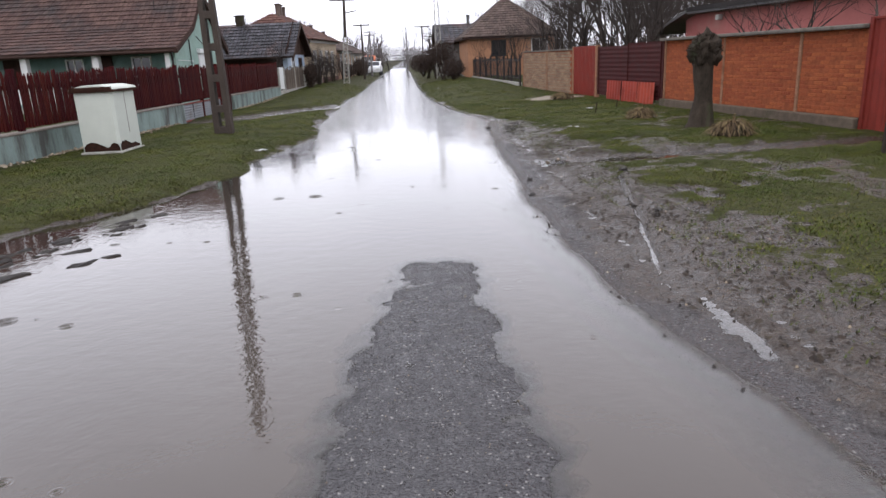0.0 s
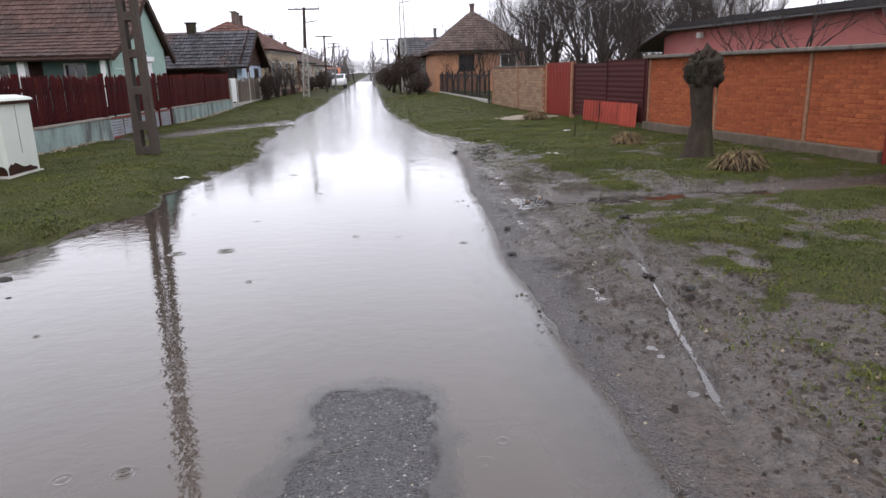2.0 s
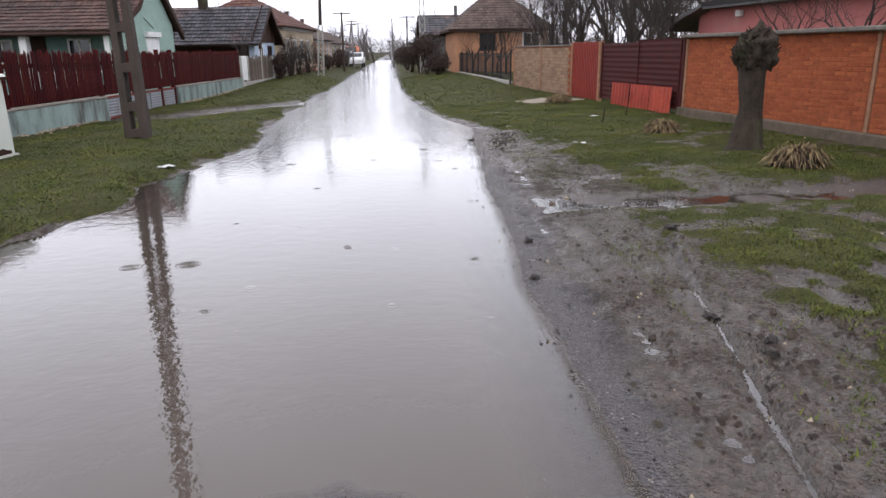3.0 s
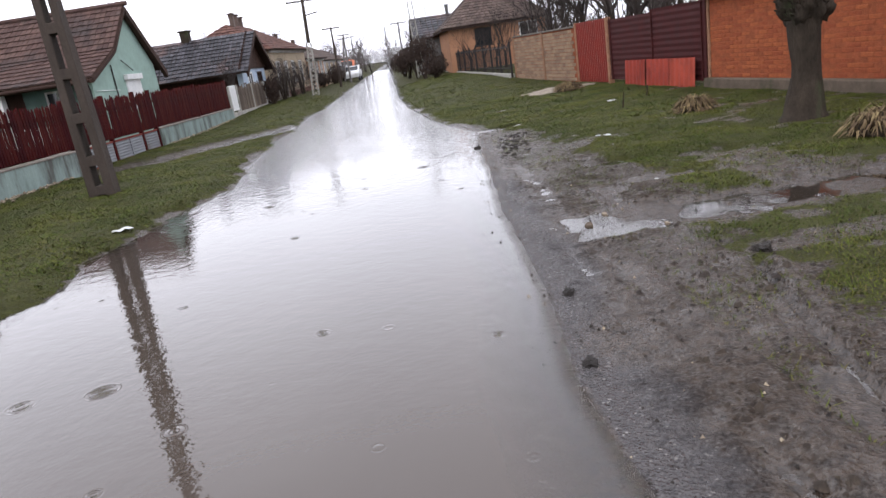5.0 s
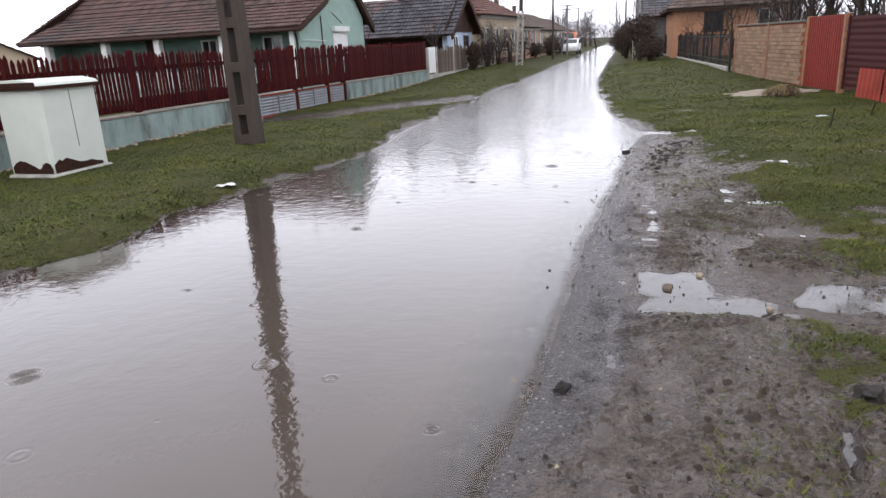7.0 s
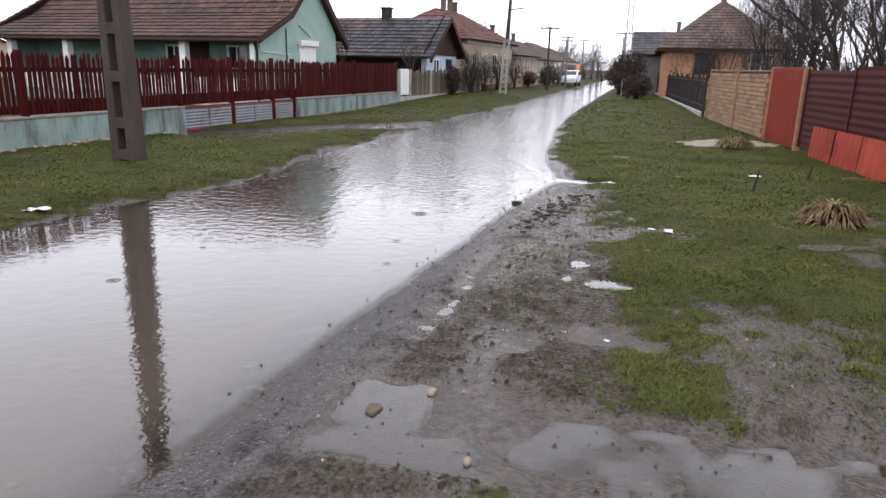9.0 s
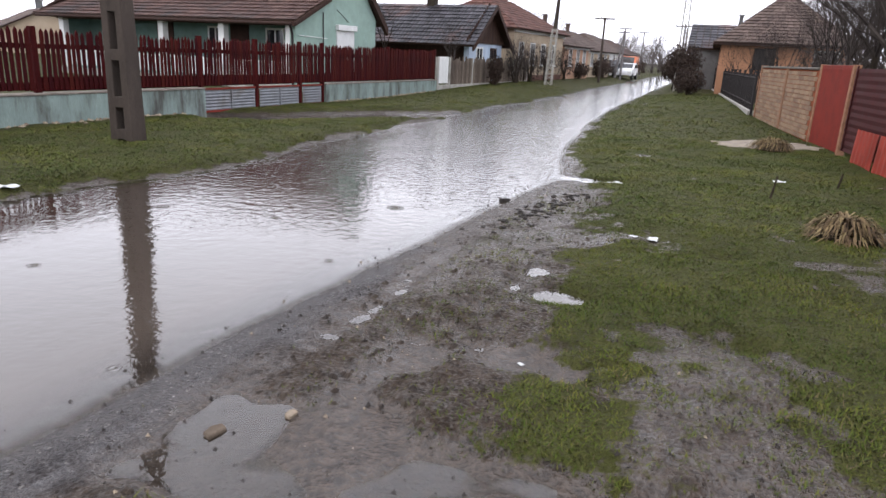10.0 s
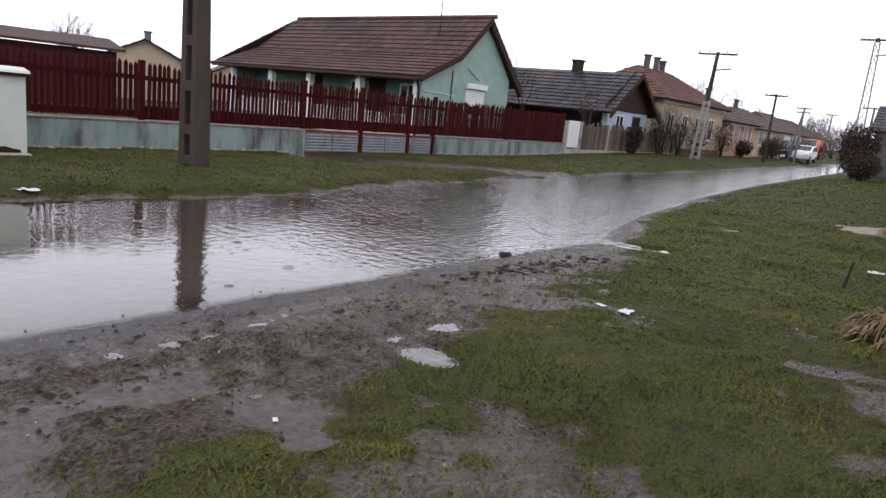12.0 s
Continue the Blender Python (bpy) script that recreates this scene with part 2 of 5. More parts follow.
edge_left = table([(-30, -4.6), (5, -4.5), (7.4, -4.0), (8.3, -3.2), (9.7, -2.7), (11.2, -2.35), (13.7, -2.1), (15.5, -1.8), (17.5, -1.8), (21, -2.1), (27, -2.2), (40, -2.0), (60, -2.1), (90, -2.2), (120, -2.2)])
edge_right = table([(-30, 2.5), (1.5, 2.4), (3, 2.2), (4.2, 2.0), (5, 1.93), (7, 1.89), (8, 1.9), (9.5, 2.02), (10.5, 2.08), (12, 2.14), (13, 2.2), (14, 2.33), (15.5, 2.42), (17, 2.6), (18.5, 2.75), (19, 2.65), (20.5, 2.35), (22.2, 2.1), (24, 1.95), (28, 1.6), (36, 1.3), (62, 1.2), (120, 1.2)])
mud_width = table([(0, 1.45), (10, 1.45), (13, 1.35), (16, 1.0), (18.5, 0.45), (20, 0.1), (30, 0.0)])


def smooth_step(a, b, v):
    t = np.clip((v - a) / (b - a), 0, 1)
    return t * t * (3 - 2 * t)


LATTICES = {}


def lumps(x, y, scale, seed):
    """Smooth random relief between -1 and 1, from a lattice of random values."""
    if seed not in LATTICES:
        LATTICES[seed] = np.random.RandomState(seed).uniform(-1, 1, (256, 256))
    lattice = LATTICES[seed]
    u, v = np.asarray(x) * scale + 500.3, np.asarray(y) * scale + 500.7
    iu, iv = np.floor(u).astype(int), np.floor(v).astype(int)
    fu, fv = u - iu, v - iv
    fu, fv = fu * fu * (3 - 2 * fu), fv * fv * (3 - 2 * fv)
    g = lambda i, j: lattice[i % 256, j % 256]
    return (g(iu, iv) * (1 - fu) + g(iu + 1, iv) * fu) * (1 - fv) + (g(iu, iv + 1) * (1 - fu) + g(iu + 1, iv + 1) * fu) * fv


def bump_at(x, y, cx, cy, rx, ry):
    return np.exp(-(((x - cx) / rx) ** 2 + ((y - cy) / ry) ** 2))


def ground_at(x, y):
    """Height, and how much of each cover: grass, asphalt, mud's wetness."""
    x, y = np.asarray(x, float), np.asarray(y, float)
    wob = 0.16 * lumps(x, y, 0.9, 3) + 0.09 * lumps(x, y, 3.1, 4) + 0.04 * lumps(x, y, 8.0, 5)
    left, right = edge_left(y) + wob, edge_right(y) + 0.22 * wob
    out_l, out_r = left - x, x - right
    patchy = 0.5 * lumps(x, y, 0.75, 31) + 0.4 * lumps(x, y, 2.1, 32) + 0.25 * lumps(x, y, 6.0, 33)
    verge_l = 0.12 * smooth_step(-0.05, 0.5, out_l) + 0.03 * smooth_step(0.5, 2.5, out_l) + 0.28 * smooth_step(27, 44, y) * smooth_step(0, 2.5, out_l)
    verge_r = 0.015 * smooth_step(0.0, 0.3, out_r) + 0.035 * smooth_step(0.25, 0.95, out_r) + 0.035 * smooth_step(0.7, 2.6, out_r) + 0.03 * smooth_step(2.6, 6.5, out_r) + 0.22 * smooth_step(24, 40, y) * smooth_step(0, 3, out_r)
    inside = np.minimum(-out_l, -out_r)
    bed = np.where(-out_r < -out_l, -0.045 * smooth_step(0.0, 1.3, inside) - 0.012 * smooth_step(0.0, 0.3, inside), -0.06 * smooth_step(0.0, 0.9, inside) - 0.012)
    bed = np.where(inside > 0, bed, 0.0)
    z = np.where(out_l > -0.05, verge_l - 0.012 * (out_l < 0.05), np.where(out_r > 0.0, verge_r, bed))
    # the crown of the asphalt, just breaking the water
    grit = 0.05 * lumps(x, y, 2.6, 8) + 0.06 * lumps(x, y, 7.0, 9) + 0.05 * lumps(x, y, 15.0, 10)
    low, high = 0.25 - 0.115 * (5.3 - y), 1.04 + 0.015 * (5.3 - y)
    across = np.minimum(x - low, high - x) + grit
    ridge = smooth_step(-0.28, 0.16, across) * smooth_step(5.95, 5.35, y + 0.5 * (x - 0.66) ** 2 + grit)
    z = np.where(inside > 0.2, np.maximum(z, -0.06 + 0.064 * ridge + (0.004 * lumps(x, y, 6.5, 61) + 0.003 * lumps(x, y, 15.0, 62)) * ridge), z)
    # churned mud with wheel tracks beside the asphalt
    in_mud = smooth_step(0.12, 0.4, out_r) * smooth_step(1.75, 1.25, out_r) * smooth_step(15.5, 12.5, y)
    dark = 0.0 * x
    for x0, slope, amp, wide, seed in ((2.31, 0.0, 0.016, 0.05, 81), (2.52, 0.02, 0.022, 0.06, 82), (2.74, 0.05, 0.018, 0.07, 83), (2.98, 0.07, 0.022, 0.06, 84), (3.2, 0.09, 0.014, 0.08, 85)):
        line = x - (x0 + slope * (y - 7) + 0.09 * lumps(0 * x + seed, y, 0.6, seed) + 0.03 * lumps(x, y, 3.0, seed))
        press = np.exp(-((line / wide) ** 2)) * (0.5 + 0.5 * smooth_step(-0.4, 0.3, lumps(x, y, 0.9, seed + 10)))
        z = z + in_mud * amp * (0.55 * np.exp(-(((line - 1.9 * wide) / wide) ** 2)) - press + 0.25 * press * np.sin(y * 52 + 9 * line))
        dark = np.maximum(dark, press * in_mud)
    rut_line = np.abs(x - (2.42 + (y - 4.8) * 0.228 + 0.03 * lumps(x, y, 1.4, 12)))
    rut = smooth_step(0.05, 0.018, rut_line) * smooth_step(4.3, 4.6, y) * smooth_step(9.1, 8.9, y)
    bank = np.exp(-(((x - (2.53 + (y - 4.8) * 0.228)) / 0.06) ** 2)) * smooth_step(4.3, 4.6, y) * smooth_step(9.1, 8.9, y)
    old_rut = np.exp(-(((x - (2.45 + 0.12 * smooth_step(4.5, 3.2, y)) - 0.04 * lumps(x, y, 1.4, 13)) / 0.07) ** 2)) * smooth_step(4.9, 4.4, y)
    path_mid = 10.56 + 0.10 * np.clip(x - 5, 0, 3.5) + 0.10 * lumps(x, y, 0.8, 14) + 0.05 * lumps(x, y, 3.0, 15)
    trodden = smooth_step(0.56, 0.30, np.abs(y - path_mid)) * smooth_step(2.2, 2.7, x)
    hollow = smooth_step(0.40, 0.60, 0.55 * lumps(x, y, 0.6, 71) + 0.45 * lumps(x, y, 1.7, 72) + 0.22 * lumps(x, y, 5.0, 73)) * smooth_step(0.7, 1.1, out_r) * smooth_step(16.5, 13.5, y) * (x < 8.5)
    z = z - 0.004 * old_rut + 0.016 * bank
    relief = 0.016 * lumps(x, y, 1.3, 21) + 0.008 * lumps(x, y, 3.7, 22) + 0.004 * lumps(x, y, 9.0, 23)
    away = smooth_step(0.0, 0.6, np.maximum(out_l, out_r))
    fade = 1 - smooth_step(20, 45, y) * 0.5
    churn = 0.008 * lumps(x, y, 6.3, 24) + 0.008 * lumps(x, y, 13.0, 25)
    z = z + (relief + 0.7 * churn * (x > 0) * (y < 20)) * away * fade + 0.6 * churn * in_mud
    z = z + (-0.007 + 0.008 * lumps(x, y, 2.3, 26) + 0.006 * lumps(x, y, 7.5, 27) + 0.008 * smooth_step(4, 7, x) - z) * 0.94 * trodden
    z = z + (0.004 + 0.014 * lumps(x, y, 3.4, 28) + 0.008 * lumps(x, y, 9.5, 29) - z) * 0.9 * hollow
    z = z + (-0.004 + 0.009 * lumps(x, y, 3.1, 30) - z) * rut
    for cx, cy, rx, ry, d in ((3.82, 13.18, 0.36, 0.24, 0.085), (3.54, 13.72, 0.14, 0.16, 0.07), (3.3, 12.2, 0.5, 0.3, 0.03), (5.05, 12.7, 0.35, 0.16, 0.075), (5.0, 14.9, 0.25, 0.2, 0.06), (6.0, 13.9, 0.3, 0.5, 0.05), (3.4, 18.55, 0.45, 0.14, 0.07), (4.9, 9.2, 0.6, 0.2, 0.05), (5.6, 8.6, 0.5, 0.2, 0.05)):
        z = z - d * bump_at(x, y, cx, cy, rx, ry)
    mud_r = smooth_step(0.4, -0.3, out_r - mud_width(y) + 0.75 * patchy)
    mud_r = np.maximum(mud_r, smooth_step(0.02, 0.42, patchy + 0.03 - 0.42 * smooth_step(15.5, 19, y)) * 0.74)
    mud_l = smooth_step(0.2, 0.02, out_l + 0.25 * patchy)
    # the wheel track from the yard gate down to the lane, full of water
    along = np.clip(((x + 5.7) * 3.5 + (y - 21.4) * 6.0) / 48.25, 0, 1)
    drive = smooth_step(1.15, 0.6, np.hypot(x + 5.7 - 3.5 * along, y - 21.4 - 6.0 * along) + 0.35 * patchy) * (x < -1.0)
    z = z + (-0.014 + 0.016 * lumps(x, y, 1.9, 35) + 0.012 * lumps(x, y, 5.0, 36) - z) * 0.95 * drive * smooth_step(0.0, 0.5, out_l)
    bare = np.where(x < 0, np.maximum(mud_l, drive), np.maximum.reduce([mud_r, trodden, 0.9 * hollow, 0.7 * dark, rut, bank, old_rut]))
    bare = np.where(inside > 0, 1.0, bare)
    asphalt = np.where(y > 30, 1.0 * (inside > -0.15), smooth_step(0.1, 0.5, np.minimum(inside, -out_l)))
    asphalt = np.maximum(asphalt, 0.7 * smooth_step(0.4, 0.1, out_r + 0.3 * patchy) * (out_r > 0) * (y < 14))
    wet = np.maximum.reduce([0.8 * trodden, hollow, rut, 0.6 * smooth_step(0.02, 0.004, z) * (y < 30) * (x > 0), bare * (0.35 + 0.45 * patchy)])
    return z, 1 - bare, asphalt, np.clip(wet, 0, 1)


def steps(*runs):
    out = []
    for a, b, s in runs:
        out += list(np.arange(a, b - 1e-6, s))
    return np.array(out + [runs[-1][1]])


gx = steps((-2500, -300, 550), (-300, -60, 30), (-60, -10, 2.5), (-10, -5.2, 0.24), (-5.2, 1.5, 0.085), (1.5, 4.3, 0.036), (4.3, 8.6, 0.075), (8.6, 13, 0.4), (13, 60, 3), (60, 300, 30), (300, 2500, 550))
gy = steps((-2500, -300, 550), (-300, -30, 30), (-30, -1, 2.4), (-1, 1.5, 0.085), (1.5, 14.5, 0.045), (14.5, 22, 0.075), (22, 40, 0.22), (40, 75, 0.7), (75, 150, 5), (150, 400, 25), (400, 3000, 650))
GX, GY = np.meshgrid(gx, gy)
GZ, grass_w, asphalt_w, wet_w = ground_at(GX, GY)


def sheet(name, X, Y, Z):
    rows, cols = X.shape
    me = bpy.data.meshes.new(name)
    me.vertices.add(rows * cols)
    me.vertices.foreach_set("co", np.stack([X, Y, Z], -1).ravel())
    i = (np.arange(rows - 1)[:, None] * cols + np.arange(cols - 1)[None]).ravel()
    quads = np.stack([i, i + 1, i + cols + 1, i + cols], -1).ravel()
    me.loops.add(len(quads))
    me.loops.foreach_set("vertex_index", quads)
    me.polygons.add(len(i))
    me.polygons.foreach_set("loop_start", np.arange(len(i)) * 4)
    me.polygons.foreach_set("use_smooth", np.ones(len(i), bool))
    me.update(calc_edges=True)
    return me


def cover(me, name, values):
    a = me.attributes.new(name, "FLOAT", "POINT")
    a.data.foreach_set("value", np.ascontiguousarray(values, float).ravel())


def ground_mat():
    m = bpy.data.materials.new("wet_ground")
    m.use_nodes = True
    n, l = m.node_tree.nodes, m.node_tree.links
    b = n["Principled BSDF"]
    tc = n.new("ShaderNodeTexCoord")

    def tex(kind, s, detail=6.0, out="Fac"):
        t = n.new(kind)
        t.inputs["Scale"].default_value = s
        if "Detail" in t.inputs:
            t.inputs["Detail"].default_value = detail
        l.new(tc.outputs["Object"], t.inputs["Vector"])
        return t.outputs[out]

    def attr(name):
        a = n.new("ShaderNodeAttribute")
        a.attribute_name = name
        return a.outputs["Fac"]

    def span(src, lo, hi, a=0.0, c=1.0):
        r = n.new("ShaderNodeMapRange")
        r.inputs[1].default_value, r.inputs[2].default_value, r.inputs[3].default_value, r.inputs[4].default_value = lo, hi, a, c
        l.new(src, r.inputs[0])
        return r.outputs[0]

    def mix(fac, a, c):
        x = n.new("ShaderNodeMix")
        x.data_type = "RGBA"
        for slot, v in ((0, fac), (6, a), (7, c)):
            if isinstance(v, tuple):
                x.inputs[slot].default_value = (*v, 1)
            else:
                l.new(v, x.inputs[slot])
        return x.outputs[2]

    def calc(op, a, c):
        x = n.new("ShaderNodeMath")
        x.operation = op
        for slot, v in ((0, a), (1, c)):
            if isinstance(v, (int, float)):
                x.inputs[slot].default_value = v
            else:
                l.new(v, x.inputs[slot])
        return x.outputs[0]

    n1, n2, n3 = tex("ShaderNodeTexNoise", 1.3), tex("ShaderNodeTexNoise", 7.0), tex("ShaderNodeTexNoise", 45.0, 4)
    n4 = tex("ShaderNodeTexNoise", 18.0, 5)
    grass, asphalt, wet = attr("grass"), attr("asphalt"), attr("wet")
    mud = mix(span(n4, 0.35, 0.65), (0.019, 0.013, 0.009), (0.056, 0.040, 0.029))
    mud = mix(span(n3, 0.5, 0.75), mud, (0.062, 0.050, 0.040))
    turf = mix(span(n2, 0.3, 0.7), (0.032, 0.034, 0.010), (0.058, 0.060, 0.016))
    turf = mix(span(n1, 0.5, 0.72), turf, (0.056, 0.060, 0.018))
    turf = mix(span(n3, 0.52, 0.75), turf, (0.034, 0.028, 0.018))
    grain = tex("ShaderNodeTexVoronoi", 95.0, 0, "Color")
    sep = n.new("ShaderNodeSeparateColor")
    l.new(grain, sep.inputs[0])
    tar = mix(span(sep.outputs[0], 0.55, 1.0), (0.040, 0.038, 0.041), (0.078, 0.075, 0.077))
    tar = mix(span(sep.outputs[1], 0.980, 0.986), tar, (0.22, 0.21, 0.20))
    fac_g = span(calc("ADD", grass, calc("ADD", calc("MULTIPLY", calc("SUBTRACT", n2, 0.5), 1.0), calc("MULTIPLY", calc("SUBTRACT", n4, 0.5), 1.1))), 0.42, 0.62)
    col = mix(asphalt, mud, tar)
    col = mix(fac_g, col, turf)
    l.new(col, b.inputs["Base Color"])
    damp = calc("MULTIPLY", calc("SUBTRACT", 1.0, fac_g), span(calc("ADD", calc("ADD", calc("MULTIPLY", n2, 0.45), calc("MULTIPLY", n3, 0.55)), calc("MULTIPLY", wet, 0.5)), 0.43, 0.76))
    l.new(span(damp, 0, 1, 0.72, 0.19), b.inputs["Roughness"])
    l.new(span(damp, 0, 1, 0.09, 0.47), b.inputs["Specular IOR Level"])
    stones = tex("ShaderNodeTexVoronoi", 60.0, 0, "Distance")
    hgt = calc("ADD", calc("ADD", calc("MULTIPLY", n3, 1.0), calc("MULTIPLY", n4, 1.3)), calc("MULTIPLY", calc("SUBTRACT", 0.6, stones), calc("ADD", calc("MULTIPLY", asphalt, 0.8), 0.2)))
    bp = n.new("ShaderNodeBump")
    bp.inputs["Distance"].default_value = 0.045
    l.new(span(damp, 0, 1, 1.0, 0.5), bp.inputs["Strength"])
    l.new(hgt, bp.inputs["Height"])
    l.new(bp.outputs[0], b.inputs["Normal"])
    return m


ground_mesh = sheet("ground", GX, GY, GZ)
cover(ground_mesh, "grass", grass_w)
cover(ground_mesh, "asphalt", asphalt_w)
cover(ground_mesh, "wet", wet_w)
ground_mesh.materials.append(ground_mat())
ground = tagged(new("ground", ground_mesh), "muddy grass verges and worn asphalt lane after rain", "ground", kind="structure")


def water_mat():
    m = bpy.data.materials.new("flood_water")
    m.use_nodes = True
    n, l = m.node_tree.nodes, m.node_tree.links
    n.clear()
    tc = n.new("ShaderNodeTexCoord")

    def calc(op, a, c=0.0):
        x = n.new("ShaderNodeMath")
        x.operation = op
        for slot, v in ((0, a), (1, c)):
            if isinstance(v, (int, float)):
                x.inputs[slot].default_value = v
            else:
                l.new(v, x.inputs[slot])
        return x.outputs[0]

    def noise_tex(s, d=3.0):
        t = n.new("ShaderNodeTexNoise")
        t.inputs["Scale"].default_value, t.inputs["Detail"].default_value = s, d
        l.new(tc.outputs["Object"], t.inputs["Vector"])
        return t.outputs["Fac"]

    # rings where raindrops fell
    rings = None
    for s, gate in ((1.7, 0.45), (3.1, 0.6)):
        v = n.new("ShaderNodeTexVoronoi")
        v.inputs["Scale"].default_value = s
        l.new(tc.outputs["Object"], v.inputs["Vector"])
        sp = n.new("ShaderNodeSeparateColor")
        l.new(v.outputs["Color"], sp.inputs[0])
        d = v.outputs["Distance"]
        wave = calc("SINE", calc("MULTIPLY", d, 150.0 / s * 1.7))
        near = calc("MAXIMUM", 0.0, calc("SUBTRACT", calc("ADD", 0.05, calc("MULTIPLY", sp.outputs[1], 0.17)), d))
        one = calc("MULTIPLY", calc("MULTIPLY", wave, near), calc("GREATER_THAN", sp.outputs[0], gate))
        rings = one if rings is None else calc("ADD", rings, one)
    hgt = calc("ADD", calc("MULTIPLY", rings, 0.9), calc("ADD", calc("MULTIPLY", noise_tex(7.0), 0.085), calc("MULTIPLY", noise_tex(26.0, 2), 0.036)))
    # the breeze ruffles the open stretch up the lane more than the near one
    sxyz = n.new("ShaderNodeSeparateXYZ")
    l.new(tc.outputs["Object"], sxyz.inputs[0])
    open_to_wind = n.new("ShaderNodeMapRange")
    open_to_wind.inputs[1].default_value, open_to_wind.inputs[2].default_value = 16.0, 26.0
    l.new(calc("ADD", sxyz.outputs[1], calc("MULTIPLY", noise_tex(0.35, 2), 8.0)), open_to_wind.inputs[0])
    hgt = calc("ADD", hgt, calc("MULTIPLY", open_to_wind.outputs[0], calc("MULTIPLY", noise_tex(9.0, 3), 1.0)))
    bp = n.new("ShaderNodeBump")
    bp.inputs["Strength"].default_value, bp.inputs["Distance"].default_value = 1.0, 0.02
    l.new(hgt, bp.inputs["Height"])
    a = n.new("ShaderNodeAttribute")
    a.attribute_name = "depth"
    silt = n.new("ShaderNodeMix")
    silt.data_type = "RGBA"
    silt.inputs[6].default_value, silt.inputs[7].default_value = (0.054, 0.041, 0.032, 1), (0.068, 0.055, 0.046, 1)
    l.new(noise_tex(0.5, 4), silt.inputs[0])
    murk = n.new("ShaderNodeBsdfDiffuse")
    l.new(silt.outputs[2], murk.inputs["Color"])
    clear = n.new("ShaderNodeBsdfTransparent")
    clear.inputs[0].default_value = (0.85, 0.83, 0.8, 1)
    body = n.new("ShaderNodeMixShader")
    rg = n.new("ShaderNodeMapRange")
    rg.inputs[1].default_value, rg.inputs[2].default_value, rg.inputs[3].default_value, rg.inputs[4].default_value = 0.0, 0.027, 0.0, 0.97
    l.new(a.outputs["Fac"], rg.inputs[0])
    l.new(rg.outputs[0], body.inputs[0])
    l.new(clear.outputs[0], body.inputs[1])
    l.new(murk.outputs[0], body.inputs[2])
    gloss = n.new("ShaderNodeBsdfGlossy")
    gloss.inputs["Roughness"].default_value = 0.03
    l.new(bp.outputs[0], gloss.inputs["Normal"])
    fr = n.new("ShaderNodeFresnel")
    fr.inputs["IOR"].default_value = 1.38
    l.new(bp.outputs[0], fr.inputs["Normal"])
    top = n.new("ShaderNodeMixShader")
    strong = n.new("ShaderNodeMath")
    strong.operation, strong.use_clamp = "MULTIPLY", True
    strong.inputs[1].default_value = 1.82
    l.new(fr.outputs[0], strong.inputs[0])
    film = n.new("ShaderNodeMapRange")
    film.interpolation_type = "SMOOTHSTEP"
    film.inputs[1].default_value, film.inputs[2].default_value, film.inputs[3].default_value = -0.002, 0.0045, 0.12
    l.new(calc("ADD", a.outputs["Fac"], calc("MULTIPLY", calc("SUBTRACT", noise_tex(40.0, 4), 0.5), 0.009)), film.inputs[0])
    l.new(calc("MULTIPLY", strong.outputs[0], film.outputs[0]), top.inputs[0])
    l.new(body.outputs[0], top.inputs[1])
    l.new(gloss.outputs[0], top.inputs[2])
    out = n.new("ShaderNodeOutputMaterial")
    l.new(top.outputs[0], out.inputs[0])
    return m


wx = steps((-7, -1, 0.1), (-1, 4.3, 0.045), (4.3, 8.4, 0.08))
wy = steps((-30, -1, 1.0), (-1, 1.5, 0.1), (1.5, 14.5, 0.05), (14.5, 22, 0.1), (22, 40, 0.3), (40, 140, 2))
WX, WY = np.meshgrid(wx, wy)
water_mesh = sheet("water", WX, WY, 0 * WX)
cover(water_mesh, "depth", np.clip(-ground_at(WX, WY)[0], 0, 1))
water_mesh.materials.append(water_mat())
water = tagged(new("water", water_mesh), "shallow brown rainwater flooding the lane, mirroring the sky", "water", kind="structure")


# ---- left side: fence on its plinth ----
FENCE = thing("picket_fence", -6.53, 21.56, 0, -2.92, "dark red wooden picket fence on a stained concrete plinth", "fence")
for a, b in ((-12.6, -0.02), (5.06, 13.08)):
    pl = part("plinth", blk(-0.12, 0.12, a, b, -0.15, 0.66, 0.012), "plinth", FENCE, "mint-painted concrete plinth streaked with grime")
    part("cap", blk(-0.14, 0.14, a - 0.01, b + 0.01, 0.66, 0.70, 0.01), "plinth_top", pl)
POSTS = (-12.3, -8.2, -4.12, -0.04, 1.95, 3.87, 5.0, 9.1, 13.0)
for s in POSTS:
    bm = blk(-0.055, 0.055, s - 0.055, s + 0.055, 0.02 if 0 < s < 5.02 else 0.70, 1.86, 0.008)
    part("post", bm, "slat", FENCE)
rng = random.Random(5)
bays = list(zip(POSTS[:-1], POSTS[1:]))
for a, b in bays:
    for z, w in ((0.82, 0.07), (1.52, 0.045)):
        part("rail", blk(0.02, 0.05, a + 0.06, b - 0.06, z - w, z + w, 0.004), "slat", FENCE)


def picket_mesh(w, h):
    bm = bmesh.new()
    prism(bm, [(-w / 2, 0), (w / 2, 0), (w / 2, h - 0.07), (0, h), (-w / 2, h - 0.07)], "x", -0.011, 0.011)
    return as_mesh("slat", bm, "slat")


